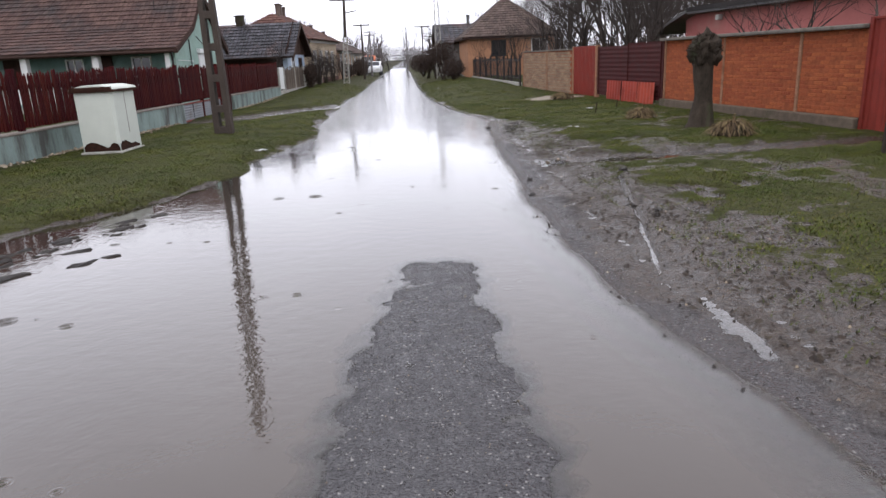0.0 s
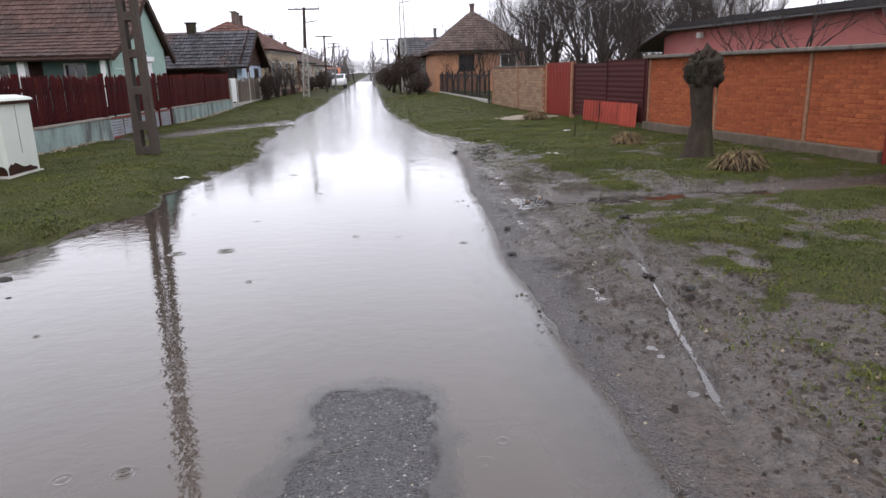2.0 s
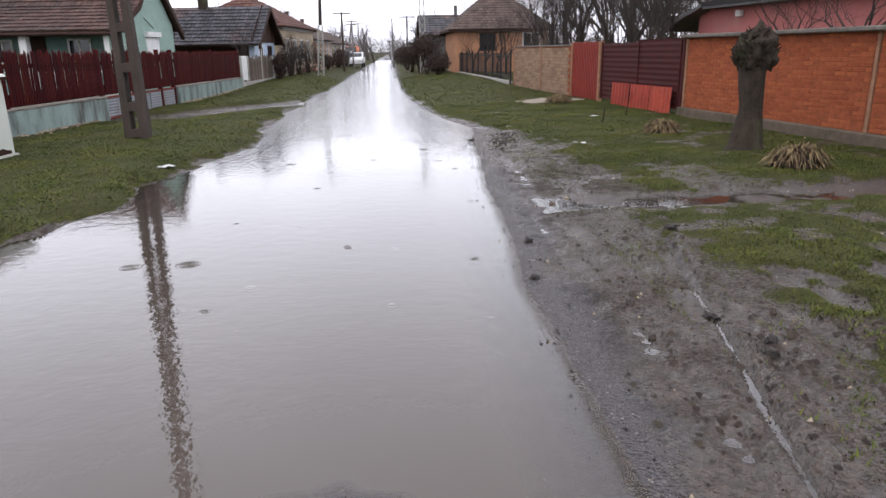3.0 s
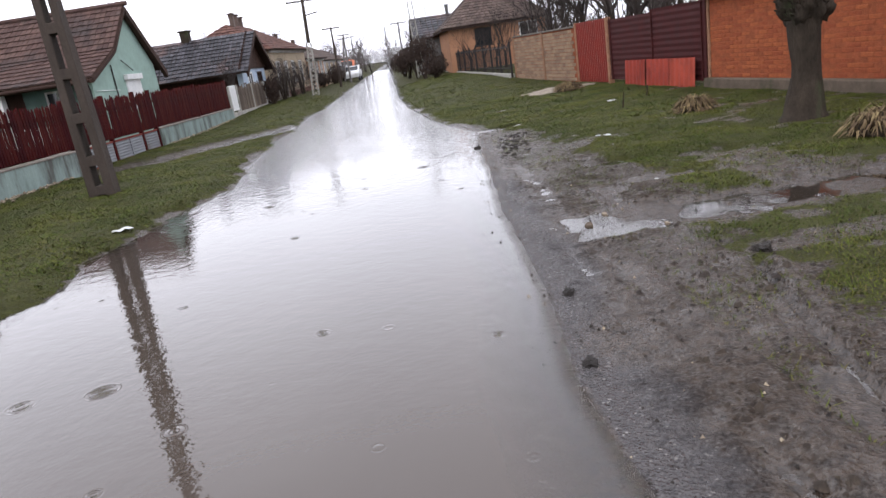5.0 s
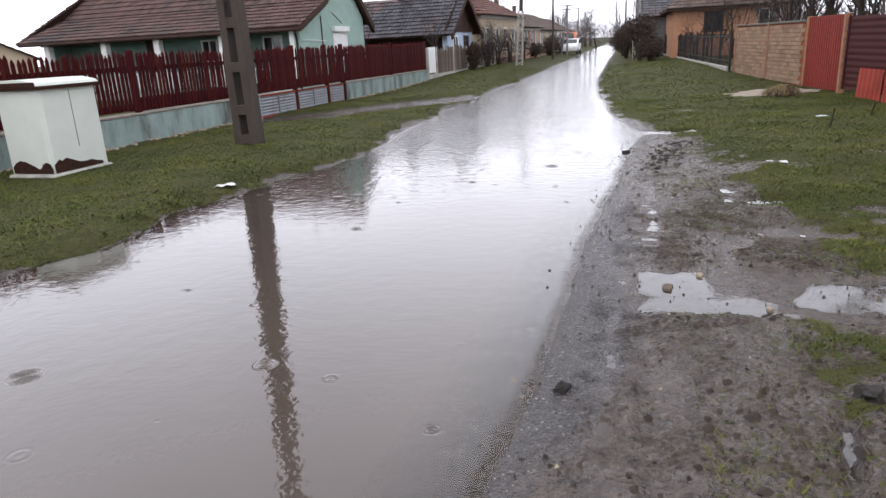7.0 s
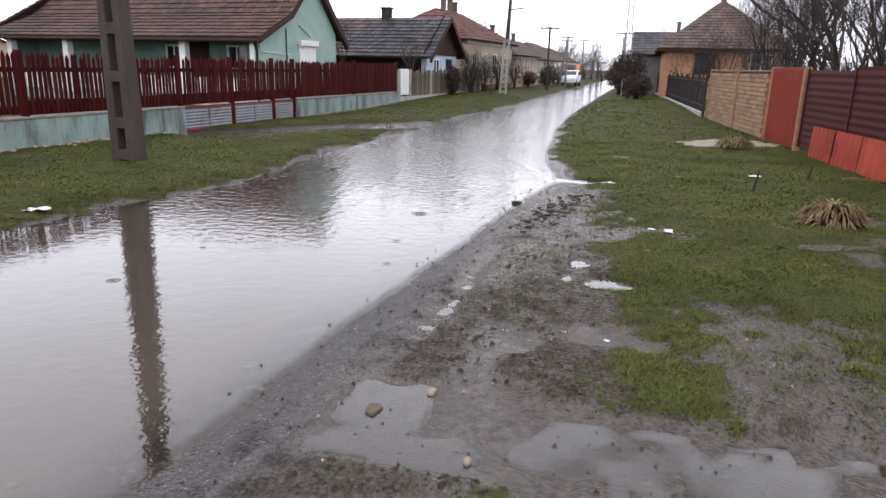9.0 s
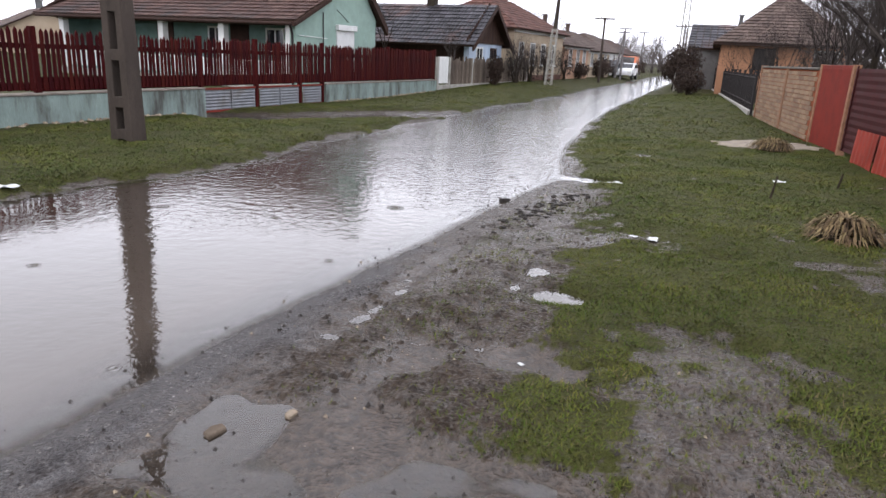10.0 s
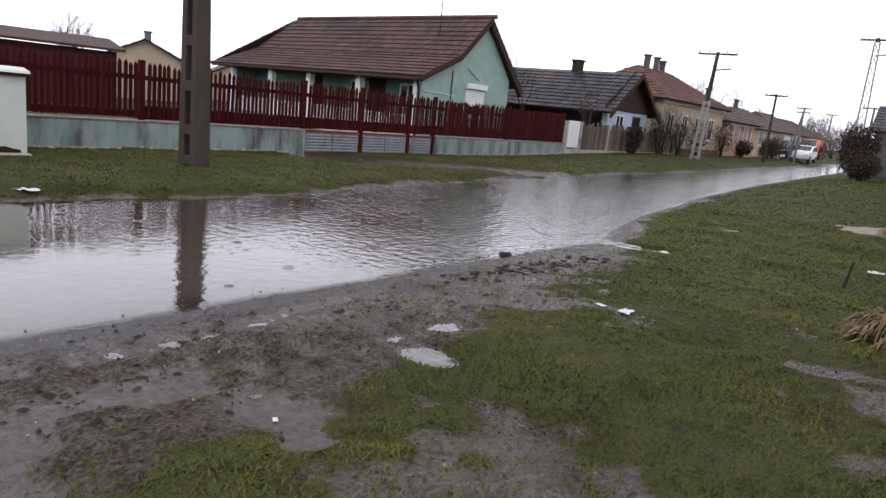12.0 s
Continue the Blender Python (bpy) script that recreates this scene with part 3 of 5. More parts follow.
pickets = [picket_mesh(0.068, 1.06), picket_mesh(0.072, 1.09), picket_mesh(0.066, 1.03)]
for a, b in bays:
    s = a + 0.12
    while s < b - 0.09:
        share("slat", rng.choice(pickets), FENCE, (0.065, s, 0.745 + rng.uniform(-0.012, 0.012)), rz=rng.uniform(-0.05, 0.05), rx=rng.uniform(-0.022, 0.022))
        s += 0.106 if s < 5 else 0.098
part("kickboard", blk(-0.012, 0.015, -4.1, 4.95, 0.72, 0.98, 0.003), "slat", FENCE)
part("kickboard", blk(-0.012, 0.015, 5.1, 12.95, 0.72, 1.0, 0.003), "slat", FENCE)


def ribbed(bm, x, y0, y1, z0, z1, pitch, depth, along="z"):
    """A ribbed metal sheet; the ribs run along y or z."""
    if along == "y":
        zs = np.arange(z0, z1 + 1e-6, pitch / 2)
        rows = [[bm.verts.new((x + (depth if i % 2 else 0) + k, y, z)) for y in (y0, y1)] for k in (0, -0.004) for i, z in enumerate(zs)]
    else:
        ys = np.arange(y0, y1 + 1e-6, pitch / 2)
        rows = [[bm.verts.new((x + (depth if i % 2 else 0) + k, y, z)) for z in (z0, z1)] for k in (0, -0.004) for i, y in enumerate(ys)]
    half = len(rows) // 2
    for k in (0, half):
        for i in range(k, k + half - 1):
            bm.faces.new((rows[i][0], rows[i][1], rows[i + 1][1], rows[i + 1][0]))
    bmesh.ops.recalc_face_normals(bm, faces=bm.faces)
    return bm


gate_bays = ((0.03, 1.89), (2.02, 3.80), (3.94, 4.94))
for a, b in gate_bays:
    g = thing("yard_gate", -6.53, 21.56, 0, -2.92, "red-framed yard gate with a grey corrugated lower panel", "gate", "yard gates")
    part("panel", ribbed(bmesh.new(), 0.03, a + 0.03, b - 0.03, 0.14, 0.64, 0.075, 0.016, "y"), "grey_sheet", g, "grey corrugated metal panel")
    fr = bmesh.new()
    block(fr, 0.0, 0.05, a, b, 0.10, 0.15, 0.004)
    block(fr, 0.0, 0.05, a, b, 0.63, 0.68, 0.004)
    part("gate_frame", fr, "red_metal", g)
    if b - a > 1.5:
        part("stile", blk(0.03, 0.06, (a + b) / 2 - 0.02, (a + b) / 2 + 0.02, 0.15, 0.63), "grey_sheet", g)

# pale rubble at the foot of the plinth
rub = []
rubf = []
for a, b, n in ((-11.5, 0.0, 230), (5.2, 12.5, 110)):
    for _ in range(n):
        s, o, r = rng.uniform(a, b), 0.15 + abs(rng.gauss(0, 0.10)), rng.uniform(0.02, 0.055)
        c = Matrix.Rotation(radians(-2.92), 3, "Z") @ Vector((o, s, 0)) + Vector((-6.53, 21.56, 0))
        zc = float(ground_at(c.x, c.y)[0]) + r * 0.3
        k = len(rub)
        for d in ((1, 0, 0), (-1, 0, 0), (0, 1, 0), (0, -1, 0), (0, 0, 0.7), (0, 0, -0.7)):
            rub.append((c.x + d[0] * r * rng.uniform(0.7, 1.2), c.y + d[1] * r * rng.uniform(0.7, 1.3), zc + d[2] * r))
        rubf += [(k, k + 2, k + 4), (k + 2, k + 1, k + 4), (k + 1, k + 3, k + 4), (k + 3, k, k + 4), (k + 2, k, k + 5), (k + 1, k + 2, k + 5), (k + 3, k + 1, k + 5), (k, k + 3, k + 5)]
tagged(quick("rubble", rub, rubf, "stone"), "pale broken stones along the foot of the plinth", "stones", kind="stuff")


# ---- utility cabinet ----
def cabinet():
    c = thing("utility_cabinet", -5.64, 14.22, 0.10, -2.0, "white enamelled utility cabinet rusted through at its base", "utility box")
    part("base", blk(-0.42, 0.42, -0.56, 0.56, -0.12, 0.09, 0.02), "concrete", c, "worn concrete base slab")
    bm = bmesh.new()
    w, d, h = 0.37, 0.50, 1.30
    prism(bm, [(-w, -d), (w - 0.05, -d), (w, -d + 0.05), (w, d), (-w, d)], "z", 0.09, h)
    part("body", bm, "white_box", c)
    lid = bmesh.new()
    prism(lid, [(-0.43, h), (0.43, h), (0.40, h + 0.04), (0.16, h + 0.09), (-0.16, h + 0.09), (-0.40, h + 0.04)], "y", -0.55, 0.55)
    part("lid", lid, "white_box", c, "shallow pitched white lid")
    part("lid_front", blk(-0.41, 0.41, -0.566, -0.552, h - 0.01, h + 0.055, 0.003), "rust", c, "rusted front edge of the lid")
    part("lid_rim", blk(-0.44, 0.44, -0.56, 0.56, h - 0.05, h + 0.002, 0.005), "rust", c, "dark rusted rim")
    def torn(axis, at, pts):
        b = bmesh.new()
        return prism(b, pts, axis, at - 0.004, at + 0.004)
    part("rust_hole", torn("y", -0.502, [(-0.35, 0.10), (-0.35, 0.19), (-0.29, 0.25), (-0.2, 0.285), (-0.1, 0.27), (-0.02, 0.235), (0.06, 0.2), (0.12, 0.165), (0.17, 0.19), (0.2, 0.24), (0.26, 0.26), (0.33, 0.235), (0.36, 0.17), (0.36, 0.10)]), "rust", c, "torn rusted gap above the base")
    part("rust_hole", torn("x", 0.372, [(-0.47, 0.10), (-0.47, 0.22), (-0.38, 0.285), (-0.33, 0.26), (-0.25, 0.29), (-0.14, 0.25), (-0.02, 0.2), (0.1, 0.19), (0.2, 0.2), (0.3, 0.165), (0.4, 0.15), (0.42, 0.10)]), "rust", c)
    part("door_seam", blk(0.371, 0.376, 0.02, 0.03, 0.42, h - 0.06), "plinth_top", c)
    return c


cabinet()


# ---- concrete ladder pole beside the lane ----
def ladder_pole(x, y, z, lean, height=8.2, label="", rz=4.0):
    p = thing("utility_pole", x, y, z, rz, label or "grey-brown concrete ladder pole standing in the verge", "utility pole", "utility poles")
    p.matrix_world = p.matrix_world @ Matrix.Rotation(radians(lean), 4, "Y")
    for k in (-1, 1):
        bm = bmesh.new()
        v = []
        for zz, f in ((-0.4, 1.0), (height, 0.55)):
            cx = k * 0.148 * f
            for dx, dy in ((-1, -1), (1, -1), (1, 1), (-1, 1)):
                v.append(bm.verts.new((cx + dx * 0.075 * f, dy * 0.165 * f, zz)))
        for i in range(4):
            j = (i + 1) % 4
            bm.faces.new((v[i], v[j], v[4 + j], v[4 + i]))
        bm.faces.new(v[4:])
        bmesh.ops.bevel(bm, geom=list(bm.edges), offset=0.012, segments=1, affect="EDGES")
        bmesh.ops.recalc_face_normals(bm, faces=bm.faces)
        part("leg", bm, "pole", p)
    zz = 0.05
    i = 0
    while zz < height - 0.1:
        f = 1 - 0.45 * zz / height
        hgt = 0.17 if i else 0.16
        part("rung", blk(-0.09 * f, 0.09 * f, -0.16 * f, 0.16 * f, zz, zz + hgt, 0.008), "pole", p)
        zz += 0.50 if i == 0 else 0.72
        i += 1
    return p


near_pole = ladder_pole(-4.02, 16.81, 0.12, -0.6)

# ---- right side: brick wall, gates ----
RX, RY, RR = 8.7, 13.83, 7.41


def wall_strip(name, label, category, kind="structure"):
    return thing(name, RX, RY, 0, RR, label, category, kind=kind)


def brick_mesh(l, w, h):
    return as_mesh("brick", blk(-w / 2, w / 2, -l / 2, l / 2, 0, h, 0.006), "brick")


bricks = {k: brick_mesh(k, 0.12, 0.066) for k in (0.25, 0.12)}
wall = wall_strip("wall_brick", "orange brick garden wall with a mossy coping, on a concrete footing", "wall")
part("footing", blk(-0.20, 0.14, -1.78, 5.62, -0.25, 0.30, 0.02), "footing", wall, "stained concrete footing")
part("coping", blk(-0.24, 0.12, -1.80, 5.64, 1.89, 1.97, 0.018), "coping", wall, "weathered mossy coping slab")
rngb = random.Random(11)
for a, b in ((-1.78, -0.06), (0.06, 2.66), (2.76, 5.52)):
    panel = part("panel", blk(-0.0585, 0.06, a, b, 0.30, 1.89), "mortar", wall)
    row, z = 0, 0.312
    while z + 0.066 < 1.89:
        s = a + (0.0 if row % 2 else -0.125) + 0.006
        while s < b - 0.03:
            e = min(s + 0.25, b)
            s0 = max(s, a)
            if e - s0 > 0.05:
                L = e - s0
                ob = share("brick", bricks[0.25], panel, (-0.001 + rngb.uniform(-0.007, 0.005), (s0 + e) / 2, z), scale=(1, L / 0.25, 1), ry=rngb.uniform(-0.012, 0.012))
            s += 0.262
        z += 0.079
        row += 1
for s in (0.0, 2.71, 5.58):
    part("pilaster", blk(-0.078, 0.09, s - 0.04, s + 0.04, 0.02, 1.90, 0.01), "pilaster", wall, "pale rendered pilaster")

gate = thing("sheet_gate", RX, RY, 0, RR, "plain red sheet-metal gate closing the end of the brick wall", "gate", "sheet gates")
part("leaf", ribbed(bmesh.new(), -0.09, -4.6, -1.83, 0.06, 2.05, 0.16, 0.02), "red_metal", gate)
part("stile", blk(-0.13, -0.06, -1.90, -1.82, 0.0, 2.08, 0.006), "red_metal", gate)
part("top_rail", blk(-0.12, -0.07, -4.6, -1.90, 2.03, 2.08, 0.006), "red_metal", gate)

gate = thing("double_gate", RX, RY, 0, RR, "dark red corrugated double gate with horizontal ribs", "gate", "sheet gates")
part("leaf", ribbed(bmesh.new(), -0.05, 5.66, 8.0, 0.22, 1.90, 0.14, 0.012, "y"), "red_dark", gate)
part("leaf", ribbed(bmesh.new(), -0.05, 8.03, 10.42, 0.22, 1.86, 0.14, 0.012, "y"), "red_dark", gate)
part("post", blk(-0.1, 0.02, 5.62, 5.70, 0.0, 1.95, 0.006), "red_dark", gate)
for s in (5.85, 8.0, 10.3):
    part("stile", blk(-0.075, -0.05, s - 0.02, s + 0.02, 0.22, 1.88), "red_dark", gate)
part("post", blk(-0.09, 0.05, 10.44, 10.56, 0.0, 1.90, 0.01), "pilaster", gate, "stained concrete gatepost")

gate = thing("wicket_gate", RX, RY, 0, RR, "red ribbed sheet-metal wicket gate, closed", "gate", "sheet gates")
part("leaf", ribbed(bmesh.new(), -0.06, 10.58, 12.66, 0.14, 1.88, 0.13, 0.02), "red_metal", gate)
part("gate_frame", blk(-0.05, -0.02, 10.58, 12.66, 1.80, 1.89, 0.005), "red_metal", gate)
part("post", blk(-0.09, 0.05, 12.67, 12.77, 0.0, 1.90, 0.01), "pilaster", gate)

for i, (a, b) in enumerate(((5.95, 7.05), (7.06, 8.2), (8.21, 9.35))):
    sh = thing("metal_sheet", RX, RY, 0, RR, "faded red metal sheet leaning against the gate", "metal sheet", "leaning sheets")
    bm = ribbed(bmesh.new(), 0, a, b, 0.10, 0.74, 0.2, 0.010)
    bmesh.ops.transform(bm, matrix=Matrix.Translation((-0.20, 0, 0)) @ Matrix.Rotation(radians(3), 4, "Y"), verts=bm.verts)
    part("sheet", bm, "plate", sh)

yw = wall_strip("wall_yellow_brick", "weathered yellow brick garden wall", "wall")
part("panel", blk(-0.08, 0.06, 12.80, 19.0, 0.0, 1.78), "mortar", yw)
rngy = random.Random(4)
ybr = as_mesh("brick", blk(-0.06, 0.06, -0.13, 0.13, 0, 0.10, 0.008), "yellow_brick")
row, z = 0, 0.16
while z < 1.70:
    s = 12.85 - (0.13 if row % 2 else 0)
    while s < 18.9:
        if s > 12.8:
            share("brick", ybr, yw, (-0.045 + rngy.uniform(-0.006, 0.006), s + 0.13, z))
        s += 0.275
    z += 0.113
    row += 1
part("coping", blk(-0.13, 0.1, 12.8, 19.05, 1.77, 1.83, 0.012), "coping", yw)
part("pilaster", blk(-0.13, 0.05, 15.6, 15.75, 0.0, 1.80, 0.008), "pilaster", yw)
part("pilaster", blk(-0.13, 0.05, 18.95, 19.1, 0.0, 1.84, 0.008), "pilaster", yw)


# ---- trees and plants ----
def limb(verts, faces, a, b, r0, r1, seg=5):
    a, b = Vector(a), Vector(b)
    q = (b - a).to_track_quat("Z", "Y")
    k = len(verts)
    for c, r in ((a, r0), (b, r1)):
        for i in range(seg):
            t = 2 * math.pi * i / seg
            verts.append(tuple(c + q @ Vector((r * math.cos(t), r * math.sin(t), 0))))
    for i in range(seg):
        j = (i + 1) % seg
        faces.append((k + i, k + j, k + seg + j, k + seg + i))


def branch(verts, faces, p, d, length, r, depth, rnd, spread=0.55, up=0.15, kids=(2, 3)):
    """A bare limb that bends and forks down to twigs."""
    p, d = Vector(p), Vector(d).normalized()
    for i in range(3):
        q = p + d * (length / 3)
        limb(verts, faces, p, q, r, r * 0.85, 5 if depth > 2 else 3)
        p, r = q, r * 0.85
        d = (d + Vector((rnd.uniform(-1, 1), rnd.uniform(-1, 1), rnd.uniform(-1, 1))) * 0.22 + Vector((0, 0, up * 0.4))).normalized()
        if depth > 0 and i < 2 and rnd.random() < 0.6:
            e = (d + Vector((rnd.uniform(-1, 1), rnd.uniform(-1, 1), rnd.uniform(-0.4, 0.9))) * spread * 1.3).normalized()
            branch(verts, faces, p, e, length * 0.62, r * 0.55, depth - 1, rnd, spread, up, kids)
    if depth > 0:
        for _ in range(rnd.randint(*kids)):
            e = (d + Vector((rnd.uniform(-1, 1), rnd.uniform(-1, 1), rnd.uniform(-0.5, 0.9))) * spread).normalized()
            branch(verts, faces, p, e, length * 0.72, r * 0.62, depth - 1, rnd, spread, up, kids)


def bare_tree(x, y, height, r, seed, depth=4, label="bare winter tree with a dark branching crown", mat="twig", group="bare trees", name="tree", lean=(0, 0), first=0.3, spread=0.55):
    rnd = random.Random(seed)
    z = float(ground_at(x, y)[0])
    t = thing(name, x, y, z - 0.05, rnd.uniform(0, 360), label, "tree", group)
    v, f = [], []
    top = Vector((lean[0], lean[1], height * first))
    mid = top * 0.5 + Vector((rnd.uniform(-.05, .05), rnd.uniform(-.05, .05), 0))
    limb(v, f, (0, 0, 0), mid, r * 1.2, r, 8)
    limb(v, f, mid, top, r, r * 0.85, 8)
    quick("trunk", v, f, "bark", t, True)
    v, f = [], []
    for _ in range(rnd.randint(4, 5)):
        d = Vector((rnd.uniform(-1, 1), rnd.uniform(-1, 1), rnd.uniform(0.9, 2.2)))
        branch(v, f, top, d, height * 0.30, r * 0.48, depth, rnd, spread, kids=(2, 3))
    quick("crown", v, f, mat, t)
    return t


def willow(x, y, height, r, seed):
    rnd = random.Random(seed)
    t = thing("pollarded_willow", x, y, float(ground_at(x, y)[0]) - 0.03, 0, "pollarded willow stump with a knobbly dark head", "tree")
    v, f = [], []
    seg, rows = 14, 14
    for i in range(rows + 1):
        u = i / rows
        rr = r * (1.25 - 0.45 * min(1, u * 2.2) + 0.30 * max(0, u - 0.55)) + (0.05 if i == 0 else 0)
        for j in range(seg):
            a = 2 * math.pi * j / seg
            k = 1 + 0.10 * noise.noise((math.cos(a) * 2, math.sin(a) * 2, u * 3 + seed))
            v.append((rr * k * math.cos(a) + 0.02 * math.sin(u * 4), rr * k * math.sin(a), u * height * 0.72))
    for i in range(rows):
        for j in range(seg):
            a, b = i * seg + j, i * seg + (j + 1) % seg
            f.append((a, b, b + seg, a + seg))
    quick("trunk", v, f, "bark", t, True)
    bm = bmesh.new()
    res = bmesh.ops.create_icosphere(bm, subdivisions=4, radius=1)
    for q in res["verts"]:
        d = q.co.normalized()
        k = 1 + 0.38 * noise.noise(d * 2.6 + Vector((seed, 1, 0))) + 0.22 * noise.noise(d * 6.5) + 0.12 * noise.noise(d * 14)
        wide = 0.29 + 0.05 * d.z
        q.co = Vector((d.x * wide * k, d.y * wide * k, d.z * 0.36 * k + height * 0.80))
    part("head", bm, "bark", t, "knobbly pollard head", True)
    v, f = [], []
    for _ in range(240):
        a, u = rnd.uniform(0, 6.28), rnd.uniform(0.1, 1)
        rad = 0.27 * math.sin(math.pi * (0.12 + 0.8 * u)) + 0.02
        p = Vector((rad * math.cos(a), rad * math.sin(a), height * 0.66 + 0.62 * u))
        d = Vector((math.cos(a), math.sin(a), rnd.uniform(0.0, 1.4))).normalized()
        L = rnd.uniform(0.05, 0.13)
        limb(v, f, p, p + d * L * 0.8, 0.017, 0.006, 4)
    tagged(quick("brushwood", v, f, "bark", t), kind="stuff")
    return t


willow(6.60, 13.77, 1.86, 0.225, 2)
stump = bare_tree(7.42, 9.15, 2.6, 0.12, 77, 1, "short leaning tree trunk by the trodden path", first=0.75, lean=(0.0, 0.1))


def straw_heap(x, y, rx, ry, h, seed, label="heap of flattened dry yellow plant stalks"):
    rnd = random.Random(seed)
    z = float(ground_at(x, y)[0])
    t = thing("straw_heap", x, y, z, 0, label, "dead plants", "dead plant heaps")
    bm = bmesh.new()
    res = bmesh.ops.create_icosphere(bm, subdivisions=3, radius=1, matrix=Matrix.Diagonal((rx * 0.8, ry * 0.8, h * 0.72, 1)))
    for q in res["verts"]:
        q.co *= 1 + 0.25 * noise.noise(q.co * 6 + Vector((seed, 0, 0)))
    part("core", bm, "bark", t, "dark rotting core", True)
    v, f = [], []
    for _ in range(420):
        a, u = rnd.uniform(0, 6.28), rnd.random() ** 0.6
        p = Vector((rx * 0.8 * u * math.cos(a), ry * 0.8 * u * math.sin(a), h * (0.9 - 0.75 * u * u)))
        d = Vector((math.cos(a), math.sin(a), rnd.uniform(-0.35, 0.35))) + Vector((rnd.gauss(0, .5), rnd.gauss(0, .5), 0))
        L, w = rnd.uniform(0.12, 0.3), rnd.uniform(0.005, 0.014)
        d.normalize()
        side = d.cross(Vector((0, 0, 1))).normalized() * w
        q1, q2 = p + d * L * 0.5 + Vector((0, 0, 0.02)), p + d * L + Vector((0, 0, -L * 0.45))
        q2.z = max(q2.z, 0.005)
        k = len(v)
        v += [tuple(p - side), tuple(p + side), tuple(q1 + side), tuple(q1 - side), tuple(q2)]
        f += [(k, k + 1, k + 2, k + 3), (k + 3, k + 2, k + 4)]
    tagged(quick("straw", v, f, "straw", t), kind="stuff")
    return t


straw_heap(6.42, 12.0, 0.42, 0.36, 0.30, 1)
straw_heap(6.15, 16.15, 0.34, 0.3, 0.26, 2)
straw_heap(6.05, 24.2, 0.42, 0.4, 0.24, 3)
sand = bmesh.new()
res = bmesh.ops.create_grid(sand, x_segments=40, y_segments=30, size=1)
for q in res["verts"]:
    X, Y = q.co.x, q.co.y
    wx_, wy_ = 6.05 + X * 1.25, 25.1 + Y * 0.95 + 0.3 * X
    r2 = math.hypot(X, Y) + 0.25 * noise.noise((X * 2.2, Y * 2.2, 3))
    q.co = (wx_, wy_, float(ground_at(wx_, wy_)[0]) + max(-0.06, 0.10 * (1 - r2) - 0.012 + 0.02 * noise.noise((X * 6, Y * 6, 1))))
sandy = thing("sand_heap", 0, 0, 0, 0, "spread heap of pale wet sand on the grass", "sand")
part("sand", sand, "sand", sandy, smooth=True)
FAR_HOUSES = ((-35.5, 34.4, 4.2, 6, 2.75, 3.75, "cream distant house with a red-brown roof"), (-40, 44.5, 4.4, 5, 2.3, 3.35, "small distant house with a brown roof"))


# ---- houses ----
def tiled_slope(name, parent, mat, corners, course=0.29, width=0.20, seed=0, label=""):
    """Overlapping tiles over a flat slope: corners are eave left, eave right, ridge right, ridge left."""
    rnd = random.Random(seed)
    a, b, c, d = (Vector(p) for p in corners)
    nrm = (b - a).cross(d - a).normalized()
    n = max(2, int(((d - a).length + (c - b).length) / 2 / course))
    v, f = [], []
    for i in range(n):
        u0, u1 = i / n, min(1.0, (i + 1.25) / n)
        la, lb, ua, ub = a.lerp(d, u0), b.lerp(c, u0), a.lerp(d, u1), b.lerp(c, u1)
        m = max(1, int((lb - la).length / width))
        for j in range(m):
            s0, s1 = (j + 0.04) / m, (j + 0.96) / m
            lift = 0.055 + rnd.uniform(-0.008, 0.012)
            q = [la.lerp(lb, s0) + nrm * lift, la.lerp(lb, s1) + nrm * (lift + rnd.uniform(-.006, .006)), ua.lerp(ub, s1) + nrm * 0.012, ua.lerp(ub, s0) + nrm * 0.012]
            k = len(v)
            mid = (q[0] + q[1]) / 2 + nrm * 0.018 - (ua - la).normalized() * rnd.uniform(0.0, 0.03)
            v += [tuple(q[0]), tuple(mid), tuple(q[1]), tuple(q[2]), tuple((q[2] + q[3]) / 2 + nrm * 0.012), tuple(q[3]), tuple(q[0] - nrm * 0.03), tuple(mid - nrm * 0.04), tuple(q[1] - nrm * 0.03)]
            f += [(k, k + 1, k + 4, k + 5), (k + 1, k + 2, k + 3, k + 4), (k + 6, k + 7, k + 1, k), (k + 7, k + 8, k + 2, k + 1)]
    deck = quick(name, [tuple(p) for p in (a, b, c, d)] + [tuple(p - nrm * 0.06) for p in (a, b, c, d)], [(0, 1, 2, 3), (7, 6, 5, 4), (0, 4, 5, 1), (1, 5, 6, 2), (2, 6, 7, 3), (3, 7, 4, 0)], "dark_wood", parent)
    if label:
        tagged(deck, label)
    t = quick("tiles", v, f, mat, deck)
    tagged(t, kind="stuff")
    return deck


